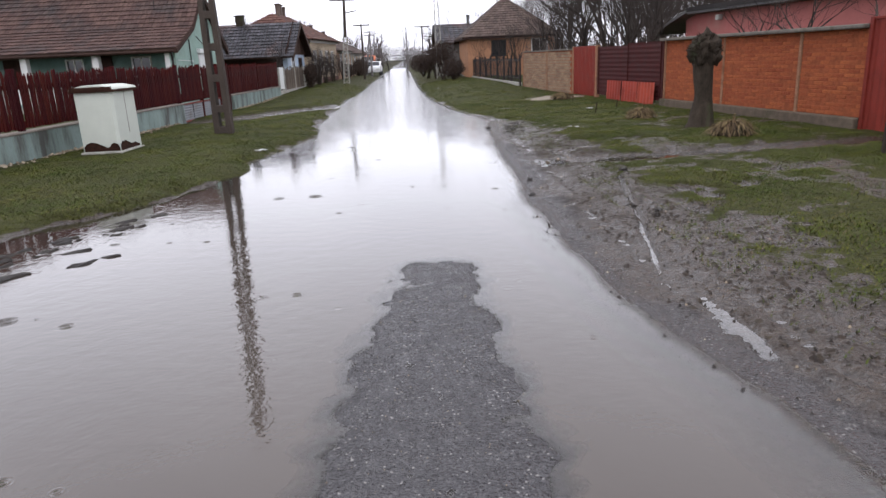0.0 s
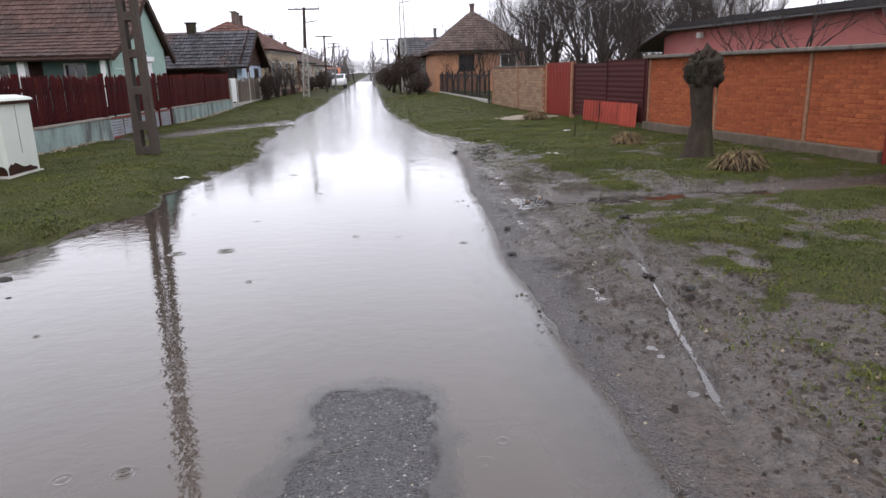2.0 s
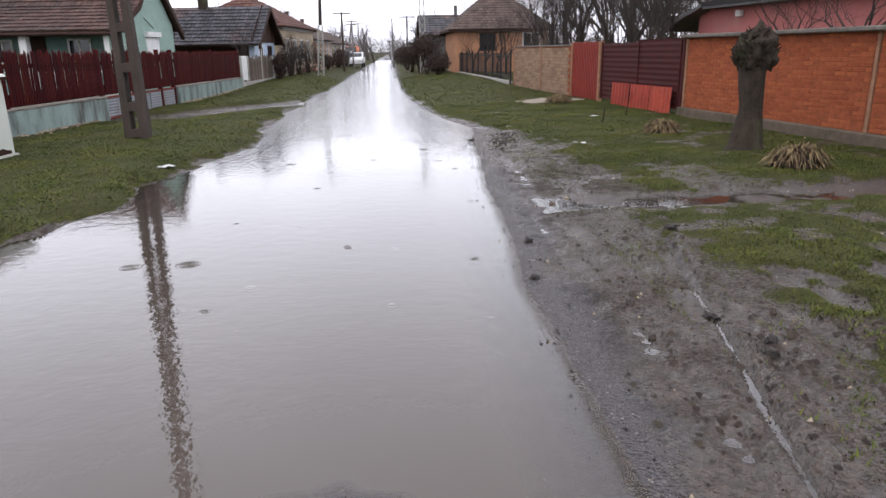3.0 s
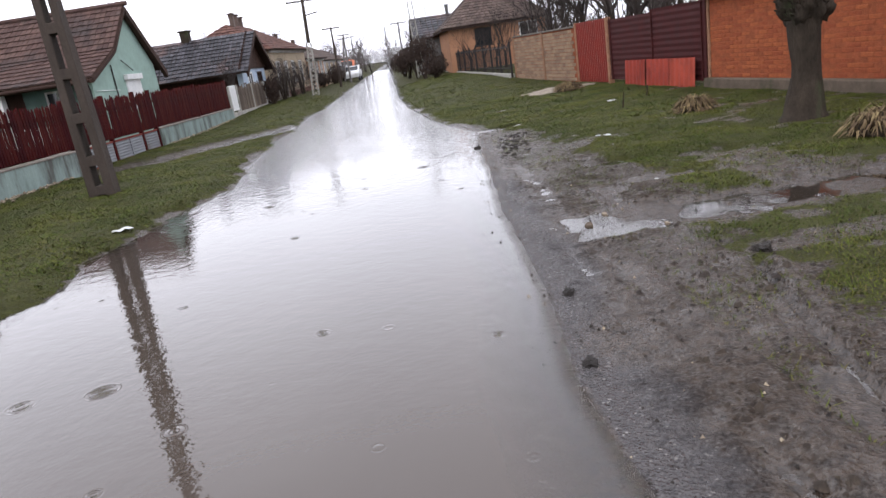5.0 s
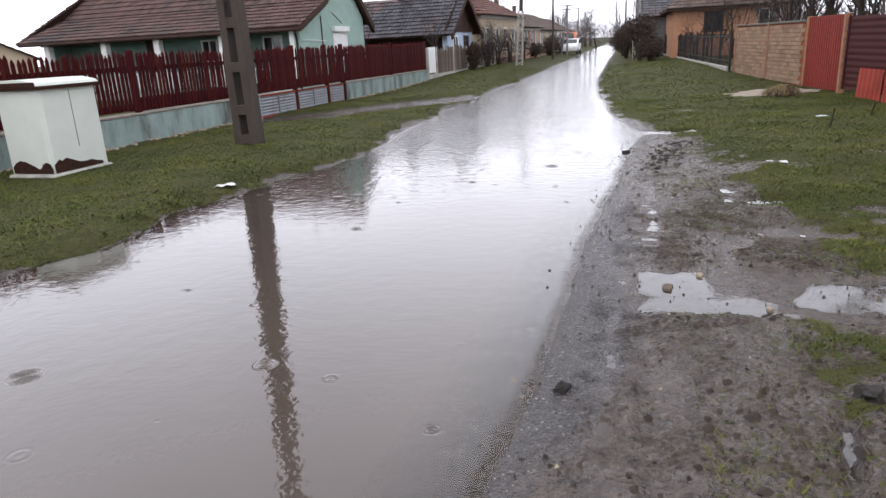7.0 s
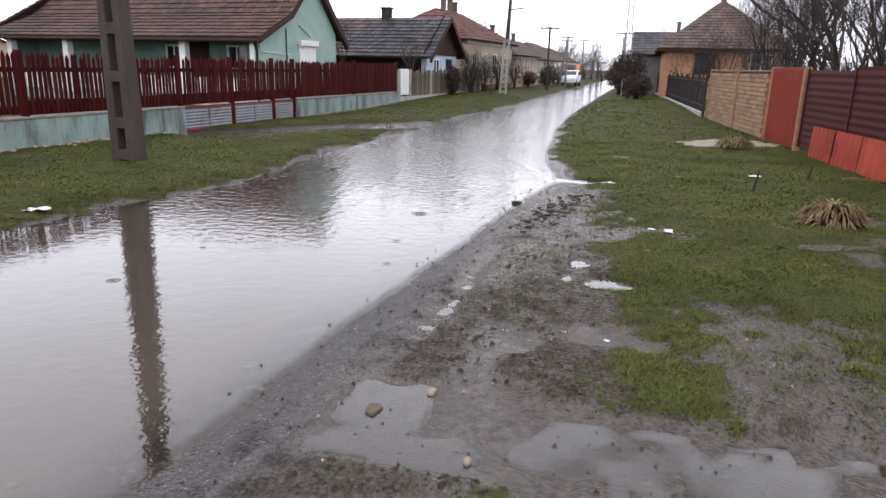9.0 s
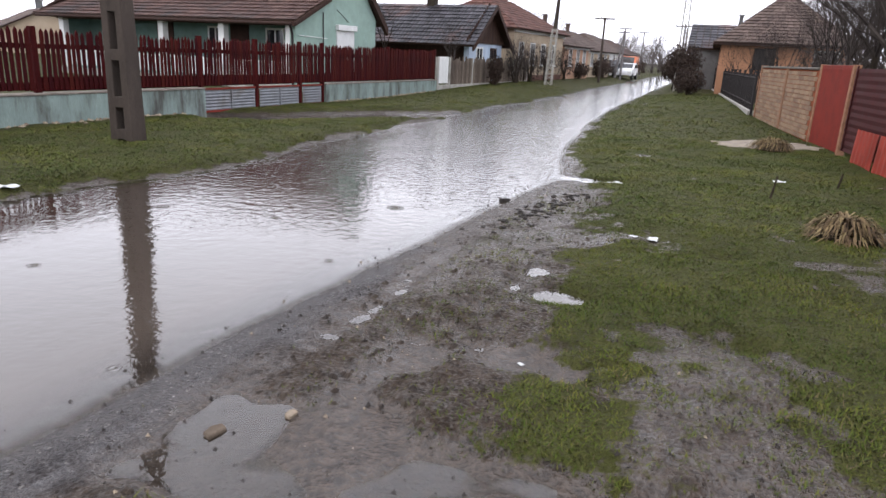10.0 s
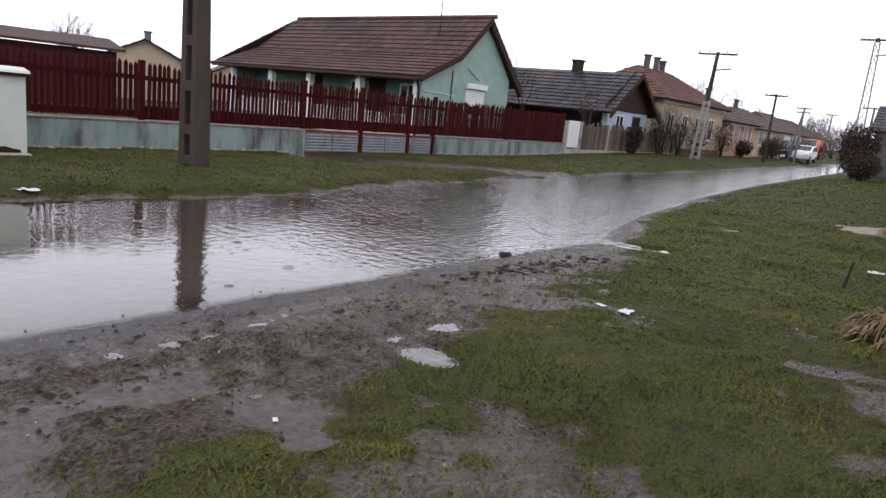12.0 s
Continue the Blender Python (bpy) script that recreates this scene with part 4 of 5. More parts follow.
def window(parent, x, y, z, w, h, face, frame_mat="white", shutter=False, depth=0.10, cross=True):
    """A framed window on a wall: face 'x' looks along +x, 'y' along -y."""
    e = part("window", bmesh_frame(w, h, face, x, y, z, 0.07, depth), frame_mat, parent)
    s = 0.02
    if face == "x":
        part("pane", blk(x - 0.05, x + s, y - w / 2 + 0.05, y + w / 2 - 0.05, z + 0.05, z + h - 0.05), "glass", e)
        if cross:
            part("mullion", blk(x, x + 0.04, y - 0.03, y + 0.03, z + 0.05, z + h - 0.05), frame_mat, e)
        part("sill", blk(x, x + 0.12, y - w / 2 - 0.08, y + w / 2 + 0.08, z - 0.06, z, 0.008), frame_mat, e)
        if shutter:
            part("shutter", blk(x + 0.02, x + 0.05, y - w / 2 + 0.04, y + w / 2 - 0.04, z + h * 0.35, z + h - 0.04), "white", e, "half-lowered white roller shutter")
            part("shutter_box", blk(x, x + 0.16, y - w / 2 - 0.05, y + w / 2 + 0.05, z + h - 0.02, z + h + 0.18, 0.01), "white", e)
    else:
        part("pane", blk(x - w / 2 + 0.05, x + w / 2 - 0.05, y - s, y + 0.05, z + 0.05, z + h - 0.05), "glass", e)
        if cross:
            part("mullion", blk(x - 0.03, x + 0.03, y - 0.04, y, z + 0.05, z + h - 0.05), frame_mat, e)
        part("sill", blk(x - w / 2 - 0.08, x + w / 2 + 0.08, y - 0.12, y, z - 0.06, z, 0.008), frame_mat, e)
    return e


def bmesh_frame(w, h, face, x, y, z, t, depth):
    bm = bmesh.new()
    for a0, a1, b0, b1 in ((-w / 2, w / 2, 0, t), (-w / 2, w / 2, h - t, h), (-w / 2, -w / 2 + t, t, h - t), (w / 2 - t, w / 2, t, h - t)):
        if face == "x":
            block(bm, x - depth / 2, x + 0.045, y + a0, y + a1, z + b0, z + b1)
        else:
            block(bm, x + a0, x + a1, y - 0.045, y + depth / 2, z + b0, z + b1)
    return bm


def chimney(parent, x, y, z0, z1, w=0.42, mat="grey_wall"):
    c = part("chimney", blk(x - w / 2, x + w / 2, y - w / 2, y + w / 2, z0, z1, 0.01), mat, parent)
    part("cap", blk(x - w / 2 - 0.06, x + w / 2 + 0.06, y - w / 2 - 0.06, y + w / 2 + 0.06, z1, z1 + 0.08, 0.01), mat, c)
    return c


# the mint house with its porch
H = thing("green_house", -8.95, 29.1, 0, -5.14, "mint-green rendered house with a red tiled roof and white-posted porch", "house", "village houses")
L = -12.6
gab = bmesh.new()
prism(gab, [(0.15, 0.0), (5.35, 0.0), (5.35, 2.9), (3.55, 4.92), (1.95, 3.45), (0.15, 2.56)], "x", -0.25, 0.0)
part("gable_wall", gab, "green_wall", H, "mint-green rendered gable wall")
# mint walls round the porch, painted darker to carry its shade
part("wall", blk(L, -0.25, 1.75, 1.95, 0.0, 2.75), "green_shaded", H, "mint rendered porch wall, shade put into its colour")
part("wall", blk(L, -0.25, 5.15, 5.35, 0.0, 2.8), "green_wall", H)
part("wall", blk(L - 0.2, L, 0.6, 5.35, 0.0, 2.7), "green_shaded", H)
part("porch_floor", blk(L, -0.25, 0.15, 1.75, 0.0, 0.45, 0.01), "concrete", H)
for x in (-0.32, -3.42, -6.5, -9.2, -12.3):
    part("porch_post", blk(x - 0.14, x + 0.14, 0.16, 0.42, 0.3, 2.45, 0.01), "white", H, "white porch post")
part("beam", blk(L, -0.2, 0.18, 0.40, 2.40, 2.56), "dark_wood", H)
part("gutter", rod(bmesh.new(), (-13.4, -0.16, 2.50), (0.1, -0.16, 2.46), 0.06, seg=8), "dark_wood", H)
pipe = bmesh.new()
rod(pipe, (-0.05, -0.10, 2.46), (-0.12, 0.12, 2.15), 0.045)
rod(pipe, (-0.12, 0.12, 2.15), (-0.12, 0.12, 0.3), 0.045)
part("downpipe", pipe, "black_iron", H, "black curved downpipe")
for x in np.arange(-12.2, -0.5, 0.15):
    part("baluster", blk(x - 0.035, x + 0.035, 0.22, 0.26, 0.55, 1.12), "white", H)
part("handrail", blk(L, -0.3, 0.20, 0.29, 1.12, 1.18), "white", H)
part("parapet", blk(L, -0.3, 0.26, 0.34, 0.45, 0.75), "green_shaded", H)
window(H, -2.2, 1.75, 1.45, 0.9, 0.9, "y")
window(H, -5.2, 1.75, 1.45, 0.8, 0.9, "y")
d = part("door", blk(-4.4, -3.5, 1.69, 1.77, 0.45, 2.45), "dark_wood", H, "dark wooden porch door")
part("door", blk(-8.4, -7.5, 1.69, 1.77, 0.45, 2.45), "dark_wood", H)
window(H, 0.0, 3.15, 1.35, 1.15, 1.05, "x", shutter=True)
part("wall_pipe", rod(bmesh.new(), (0.03, 1.72, 1.2), (0.03, 1.72, 2.95), 0.022), "black_iron", H)
part("wall_line", rod(bmesh.new(), (0.03, 0.3, 2.1), (0.03, 1.95, 2.05), 0.012), "white", H)
part("wall_bracket", rod(bmesh.new(), (0.03, 2.6, 3.1), (0.12, 3.2, 2.7), 0.018), "black_iron", H)
ridge = 5.08
tiled_slope("roof", H, "tile_red", [(-12.9, 1.9, 3.5), (0.22, 1.9, 3.5), (0.22, 3.55, ridge), (-12.0, 3.55, ridge)], seed=1, label="weathered red tiled roof slope")
tiled_slope("roof", H, "tile_red", [(-13.6, -0.14, 2.56), (0.22, -0.14, 2.56), (0.22, 1.9, 3.5), (-12.9, 1.9, 3.5)], seed=2)
tiled_slope("roof", H, "tile_red", [(0.22, 5.9, 2.70), (-13.6, 5.9, 2.70), (-12.0, 3.55, ridge), (0.22, 3.55, ridge)], seed=3)
tiled_slope("roof", H, "tile_red", [(-13.6, 5.9, 2.66), (-13.6, -0.14, 2.56), (-12.0, 3.50, ridge), (-12.0, 3.6, ridge)], seed=4)
for y0, z0, y1, z1 in ((5.95, 2.60, 3.55, 5.02), (3.55, 5.02, 1.9, 3.44), (1.9, 3.44, -0.16, 2.50)):
    bm = bmesh.new()
    w = 0.30 if y0 > 5 else 0.12
    prism(bm, [(y0, z0 + 0.02), (y1, z1 + 0.02), (y1, z1 - w * 1.0), (y0, z0 - w * 0.9)], "x", 0.10, 0.26)
    part("bargeboard", bm, "dark_wood", H, "dark timber bargeboard")
bm = bmesh.new()
for x in np.arange(-11.9, 0.2, 0.36):
    rod(bm, (x, 3.55, ridge + 0.05), (x + 0.38, 3.55, ridge + 0.06), 0.10, 0.085, 8)
part("ridge_tiles", bm, "tile_red", H, smooth=False, kind="stuff")
part("antenna", rod(bmesh.new(), (-1.7, 2.7, 4.2), (-1.7, 2.7, 6.0), 0.018), "black_iron", H)

# timber-gabled house with the dark roof
H = thing("dark_roofed_house", -6.0, 39.3, 0.25, -4.5, "old house with a dark tiled roof and a brown boarded gable", "house", "village houses")
for i, y in enumerate(np.arange(-0.4, 4.6, 0.2)):
    half = 2.55
    top = 2.3 + (1 - abs(y + 0.1 - 2.1) / half) * 1.75 - 0.16
    if top > 2.15:
        part("gable_board", blk(-0.02, 0.03, y + 0.005, y + 0.195, 2.02, max(2.1, top), 0.003), "dark_wood", H)
part("gable_wall", blk(-0.3, -0.03, 0.0, 4.2, -0.3, 2.1), "blue_wall", H, "pale blue rendered street wall")
part("gable_core", prism(bmesh.new(), [(-0.2, 2.1), (4.4, 2.1), (2.1, 3.72)], "x", -0.3, -0.03), "dark_wood", H)
part("wall", blk(-9.0, -0.3, 0.5, 0.75, -0.3, 2.1), "dark_wood", H, "dark boarded side wall")
part("wall", blk(-9.0, -0.3, 3.95, 4.2, -0.3, 2.1), "blue_wall", H)
window(H, -0.03, 1.2, 0.75, 0.8, 1.1, "x")
window(H, -0.03, 3.0, 0.75, 0.8, 1.1, "x", "dark_wood")
tiled_slope("roof", H, "tile_dark", [(-9.2, -0.55, 1.88), (0.45, -0.55, 1.88), (0.45, 2.1, 3.82), (-9.2, 2.1, 3.82)], seed=5, label="wet dark tiled roof slope patched with red tiles")
tiled_slope("roof", H, "tile_dark", [(0.45, 4.7, 1.92), (-9.2, 4.7, 1.92), (-9.2, 2.1, 3.82), (0.45, 2.1, 3.82)], seed=6)
for y0, y1 in ((-0.58, 2.1), (4.73, 2.1)):
    bm = bmesh.new()
    prism(bm, [(y0, 1.84), (y1, 3.86), (y1, 3.62), (y0, 1.64)], "x", 0.36, 0.46)
    part("bargeboard", bm, "dark_wood", H)
chimney(H, -3.1, 2.1, 3.6, 4.25, 0.42, "bark")


# the longer houses up the lane
def row_house(x, y, z, length, depth, eave, ridge_z, wall_mat, roof_mat, label, windows, chimneys=(), rz=-4.5, hip=2.2, plinth_mat=None, seed=0, side=1, over=0.35, ends=(True, True)):
    """A long house beside the lane, its eaves along the street; side 1 looks to +x, -1 to -x."""
    h = thing("row_house", x, y, z, rz if side == 1 else 180 + rz, label, "house", "village houses")
    w = bmesh.new()
    block(w, -depth, 0, 0, length, -0.4, eave)
    part("wall", w, wall_mat, h)
    if plinth_mat:
        part("plinth", blk(-depth - 0.02, 0.03, -0.03, length + 0.03, -0.4, 0.45, 0.01), plinth_mat, h)
    for s in windows:
        window(h, 0.0, s, 1.0, 0.8, 1.25, "x")
    part("cornice", blk(-0.02, 0.10, -0.05, length + 0.05, eave - 0.22, eave - 0.06), "white", h)
    m = -depth / 2
    h0, h1 = (hip if ends[0] else -over), (hip if ends[1] else -over)
    A, B, C, D = (over, -over, eave - 0.05), (over, length + over, eave - 0.05), (-depth - over, length + over, eave - 0.05), (-depth - over, -over, eave - 0.05)
    R0, R1 = (m, h0, ridge_z), (m, length - h1, ridge_z)
    tiled_slope("roof", h, roof_mat, [A, B, R1, R0], 0.4, 0.36, seed)
    tiled_slope("roof", h, roof_mat, [C, D, R0, R1], 0.4, 0.36, seed + 1)
    if ends[0]:
        tiled_slope("roof", h, roof_mat, [D, A, (m + 0.02, h0, ridge_z), (m - 0.02, h0, ridge_z)], 0.4, 0.36, seed + 2)
    if ends[1]:
        tiled_slope("roof", h, roof_mat, [B, C, (m - 0.02, length - h1, ridge_z), (m + 0.02, length - h1, ridge_z)], 0.4, 0.36, seed + 3)
    for cx, cy, cz in chimneys:
        chimney(h, cx, cy, ridge_z - 0.9, cz, 0.27, "tile_brown")
    return h


row_house(-5.45, 44.9, 0.3, 9.4, 5.8, 2.95, 4.75, "cream", "tile_rust", "cream rendered row house with a red hipped roof and brick-red base", (1.2, 3.2, 5.2, 7.4), ((-2.6, 3.0, 5.3), (-3.0, 5.2, 5.4), (-3.0, 6.1, 5.3)), hip=2.6, plinth_mat="tile_rust", seed=10)
row_house(-4.75, 55.4, 0.3, 6.5, 5.5, 2.35, 3.9, "peach", "tile_brown", "peach rendered row house with a brown tiled roof", (1.4, 3.4, 5.2), ((-2.6, 3.2, 4.4),), seed=20)
row_house(-4.6, 63.5, 0.3, 8.0, 5.5, 2.2, 3.7, "cream", "tile_brown", "low cream row house with a brown tiled roof", (1.6, 4, 6.4), ((-2.6, 3.0, 4.2),), seed=30)
row_house(-5.2, 76, 0.3, 9.0, 5.5, 2.3, 4.0, "white", "tile_brown", "whitewashed row house far up the lane", (2, 5, 7.5), (), seed=40)
row_house(-5.6, 90, 0.3, 10.0, 5.5, 2.3, 4.0, "cream", "tile_red", "small pale row house near the end of the lane", (2, 5, 8), (), seed=44)
row_house(-6.4, 104, 0.3, 10.0, 5.5, 2.3, 4.0, "peach", "tile_brown", "small peach row house near the end of the lane", (2, 5, 8), (), seed=48)
row_house(4.6, 96, 0.3, 9.0, 5.5, 2.4, 4.6, "white", "tile_brown", "white house with a steep roof far up the lane", (2, 5, 7.5), (), rz=0, side=-1, seed=52)
row_house(4.9, 82, 0.3, 7.0, 5.5, 2.2, 4.4, "white", "tile_brown", "white gabled house behind shrubs far up the lane", (2, 5), (), rz=0, side=-1, seed=56)

# the orange house
H = thing("orange_house", 4.95, 48.3, 0.25, 0, "orange rendered house with a brown pyramid roof", "house", "village houses")
part("wall", blk(0, 6.1, 0, 7.5, -0.4, 2.75), "orange_wall", H)
tiled_slope("roof", H, "tile_brown", [(-0.4, -0.4, 2.72), (6.5, -0.4, 2.72), (3.25, 3.6, 5.45), (2.95, 3.6, 5.45)], 0.36, 0.3, 60, "brown tiled pyramid roof slope")
tiled_slope("roof", H, "tile_brown", [(6.5, -0.4, 2.72), (6.5, 7.9, 2.72), (3.25, 3.9, 5.45), (3.25, 3.6, 5.45)], 0.36, 0.3, 61)
tiled_slope("roof", H, "tile_brown", [(6.5, 7.9, 2.72), (-0.4, 7.9, 2.72), (2.95, 3.9, 5.45), (3.25, 3.9, 5.45)], 0.36, 0.3, 62)
tiled_slope("roof", H, "tile_brown", [(-0.4, 7.9, 2.72), (-0.4, -0.4, 2.72), (2.95, 3.6, 5.45), (2.95, 3.9, 5.45)], 0.36, 0.3, 63)
part("eaves_board", blk(-0.42, 6.52, -0.42, 7.92, 2.60, 2.68), "dark_wood", H)
chimney(H, 3.1, 3.75, 5.2, 5.95, 0.3, "tile_brown")
window(H, 2.15, 0.0, 1.45, 1.05, 1.05, "y", "black_iron")
window(H, 5.0, 0.0, 1.5, 1.15, 1.0, "y")
window(H, 6.1, 3.0, 1.45, 1.0, 1.05, "x")
e = thing("grey_house", 3.3, 56, 0.3, 0, "dark grey house with a plain steep roof", "house", "village houses")
part("wall", blk(0, 6.5, 0, 6, -0.4, 2.6), "grey_wall", e)
tiled_slope("roof", e, "tile_dark", [(-0.3, -0.3, 2.5), (6.8, -0.3, 2.5), (6.8, 3.0, 4.1), (-0.3, 3.0, 4.1)], 0.4, 0.4, 65)
tiled_slope("roof", e, "tile_dark", [(6.8, 6.3, 2.5), (-0.3, 6.3, 2.5), (-0.3, 3.0, 4.1), (6.8, 3.0, 4.1)], 0.4, 0.4, 66)
chimney(e, 2.7, 3.0, 3.9, 4.7, 0.25)

# the pink outbuilding behind the brick wall
H = thing("pink_building", 13.0, 20.5, 0.15, 7.4, "long pink rendered outbuilding under a low dark roof", "building")
part("wall", blk(0, 6.0, -14, 7.6, -0.4, 2.62), "pink_wall", H)
part("end_wall", prism(bmesh.new(), [(0.0, 2.62), (6.0, 2.62), (6.0, 2.7), (0.0, 2.9)], "y", -14, 7.6), "pink_wall", H)
part("roof", prism(bmesh.new(), [(-0.55, 2.78), (6.3, 2.62), (6.3, 2.80), (-0.55, 3.0)], "y", -14.2, 6.6), "grey_wall", H, "low dark corrugated roof")
part("roof", prism(bmesh.new(), [(6.6, 2.98), (6.6, 2.86), (9.4, 2.1), (9.4, 2.22)], "x", -0.55, 6.3), "grey_wall", H)
part("fascia", blk(-0.60, -0.55, -14.2, 6.6, 2.85, 3.02), "black_iron", H)
lampb = part("wall_lamp", blk(-0.2, -0.02, 5.0, 5.22, 2.46, 2.66, 0.02), "lamp", H, "small white wall lamp")

# sheds and roofs behind the red fence
H = thing("brown_shed", -22.0, 25.3, 0.05, -22.0, "long dark red-brown boarded shed behind the yards", "shed")
part("wall", blk(-5, 0, -9, 0, -0.2, 2.38), "red_dark", H, "dark red-brown boarded wall")
part("roof", prism(bmesh.new(), [(-5.3, 3.0), (0.3, 2.40), (0.3, 2.50), (-5.3, 3.12)], "y", -9.3, 0.3), "dark_wood", H, "brown low-pitched roof")
for x, y, w, dd, e_, r_, lb in FAR_HOUSES:
    h = thing("far_house", x, y, 0, 62, lb, "house", "far houses")
    part("wall", blk(-w / 2, w / 2, -dd / 2, dd / 2, -0.2, e_), "cream", h)
    part("gable_wall", prism(bmesh.new(), [(-w / 2, e_), (w / 2, e_), (0, r_ - 0.05)], "y", -dd / 2, dd / 2), "cream", h)
    tiled_slope("roof", h, "tile_brown", [(-w / 2 - 0.4, -dd / 2 - 0.3, e_ - 0.2), (-w / 2 - 0.4, dd / 2 + 0.3, e_ - 0.2), (0, dd / 2 + 0.3, r_), (0, -dd / 2 - 0.3, r_)][::-1], 0.5, 0.5, 70)
    tiled_slope("roof", h, "tile_brown", [(w / 2 + 0.4, -dd / 2 - 0.3, e_ - 0.2), (w / 2 + 0.4, dd / 2 + 0.3, e_ - 0.2), (0, dd / 2 + 0.3, r_), (0, -dd / 2 - 0.3, r_)], 0.5, 0.5, 71)
    chimney(h, 0.3, 0.5, r_ - 0.4, r_ + 0.6, 0.4)

# ---- poles, fences and vehicles up the lane ----
def lattice_pole(x, y, z, height, r0, lean=(0, 0), arm=True, label="steel lattice power pole with a crossarm", mat="concrete", plain=0.45, arm_w=0.9):
    p = thing("lattice_pole", x, y, z, 0, label, "utility pole", "utility poles")
    top = Vector((lean[0], lean[1], height))
    n, split = 12, height * (1 - plain)
    corner = lambda u, k: Vector((lean[0] * u, lean[1] * u, height * u)) + Vector(((-1, 1, 1, -1)[k], (-1, -1, 1, 1)[k], 0)) * r0 * (1 - 0.5 * u)
    us = [split / height * i / n for i in range(n + 1)]
    for k in range(4):
        part("leg", rod(bmesh.new(), corner(0, k), corner(us[-1], k), 0.028, seg=4), mat, p)
    bm = bmesh.new()
    for i in range(n):
        for k in range(4):
            a, b = (k, (k + 1) % 4) if i % 2 else ((k + 1) % 4, k)
            rod(bm, corner(us[i], a), corner(us[i + 1], b), 0.017, seg=4)
    part("bracing", bm, mat, p, kind="stuff")
    part("shaft", rod(bmesh.new(), corner(us[-1], 0).lerp(corner(us[-1], 2), 0.5), top, 0.11, 0.08, 8), "pole", p)
    if arm:
        part("crossarm", rod(bmesh.new(), top + Vector((-arm_w, 0, -0.1)), top + Vector((arm_w, 0, -0.1)), 0.045, seg=6), "pole", p)
        for k in (-1, -0.5, 0.5, 1):
            part("insulator", rod(bmesh.new(), top + Vector((k * arm_w * 0.95, 0, -0.1)), top + Vector((k * arm_w * 0.95, 0, 0.12)), 0.04, 0.025), "lamp", p)
        part("lamp_arm", rod(bmesh.new(), top + Vector((0, 0, -0.85)), top + Vector((0.7, 0, -0.75)), 0.03), "pole", p)
    return p


lattice_pole(-3.25, 44.2, 0.40, 5.1, 0.17, lean=(0.22, 0.0))
lattice_pole(3.0, 49.6, 0.3, 6.75, 0.22, lean=(-0.1, 0), label="tall pale steel lattice mast with a crossarm", plain=0.03, arm_w=0.75)


def wood_pole(x, y, z, h, arm=0.8, lean=0.0, label="wooden power pole with a crossarm far up the lane"):
    p = thing("power_pole", x, y, z, 0, label, "utility pole", "utility poles")
    part("shaft", rod(bmesh.new(), (0, 0, -0.3), (lean, 0, h), 0.10, 0.07, 8), "pole_far" if y > 65 else "pole", p)
    if arm:
        part("crossarm", rod(bmesh.new(), (lean - arm, 0, h - 0.1), (lean + arm, 0, h - 0.1), 0.05), "pole_far" if y > 65 else "pole", p)
        for k in (-1, -0.4, 0.4, 1):
            part("insulator", rod(bmesh.new(), (lean + k * arm * 0.95, 0, h - 0.1), (lean + k * arm * 0.95, 0, h + 0.1), 0.035), "lamp", p)
    return p


wood_pole(-3.0, 60, 0.35, 4.4, 0.7)
wood_pole(-2.9, 72, 0.35, 4.3, 0.55)
wood_pole(-3.5, 72.5, 0.35, 4.0, 0.5, 0.5)
wood_pole(-3.4, 95, 0.3, 5.0, 0.6)
wood_pole(2.3, 66, 0.3, 4.4, 0.7)
wood_pole(1.0, 105, 0.3, 6.0, 0)

# wires
for a, b, sag in (((-3.3, 44.2, 5.4), (-3.0, 60, 4.7), 0.3), ((-3.0, 60, 4.7), (-2.9, 72, 4.6), 0.25), ((2.3, 66, 4.7), (-3.0, 72, 4.6), 0.25)):
    w = thing("overhead_wire", 0, 0, 0, 0, "thin dark overhead power line between the poles", "wire", "overhead wires")
    A, B = Vector(a), Vector(b)
    pts = [A.lerp(B, i / 8) - Vector((0, 0, sag * 4 * (i / 8) * (1 - i / 8))) for i in range(9)]
    vs = [tuple(p + Vector(o)) for p in pts for o in ((-0.007, 0, -0.005), (0.007, 0, -0.005), (0, 0, 0.009))]
    fs = [(3 * i + k, 3 * i + (k + 1) % 3, 3 * i + 3 + (k + 1) % 3, 3 * i + 3 + k) for i in range(8) for k in range(3)]
    quick("wire", vs, fs, "black_iron", w)

# weathered fence beyond the red one
wf = thing("board_fence", -5.85, 34.75, 0.18, -2.92, "weathered grey-brown board fence with a white gate leaf", "fence")
rng = random.Random(8)
plank = as_mesh("board", blk(-0.012, 0.012, -0.065, 0.065, 0, 1.2, 0.004), "old_wood")
part("white_leaf", blk(-0.03, 0.03, 0.25, 1.2, 0.35, 1.42, 0.008), "white", wf, "white-painted gate leaf")
part("footing", blk(-0.1, 0.08, 0.1, 12.5, -0.3, 0.28, 0.01), "concrete", wf)
for s in np.arange(1.4, 12.3, 0.155):
    if abs(s - 6.8) > 0.35:
        share("board", plank, wf, (0.04, s, 0.22 + rng.uniform(-0.03, 0.03)), scale=(1, 1, rng.uniform(0.85, 1.05)))
for s in (0.1, 1.3, 3.9, 6.4, 7.2, 9.8, 12.4):
    part("post", blk(-0.07, 0.07, s - 0.07, s + 0.07, -0.2, 1.4, 0.01), "concrete", wf)
for z in (0.45, 1.15):
    part("rail", blk(-0.03, 0.03, 1.3, 12.4, z - 0.04, z + 0.04), "old_wood", wf)

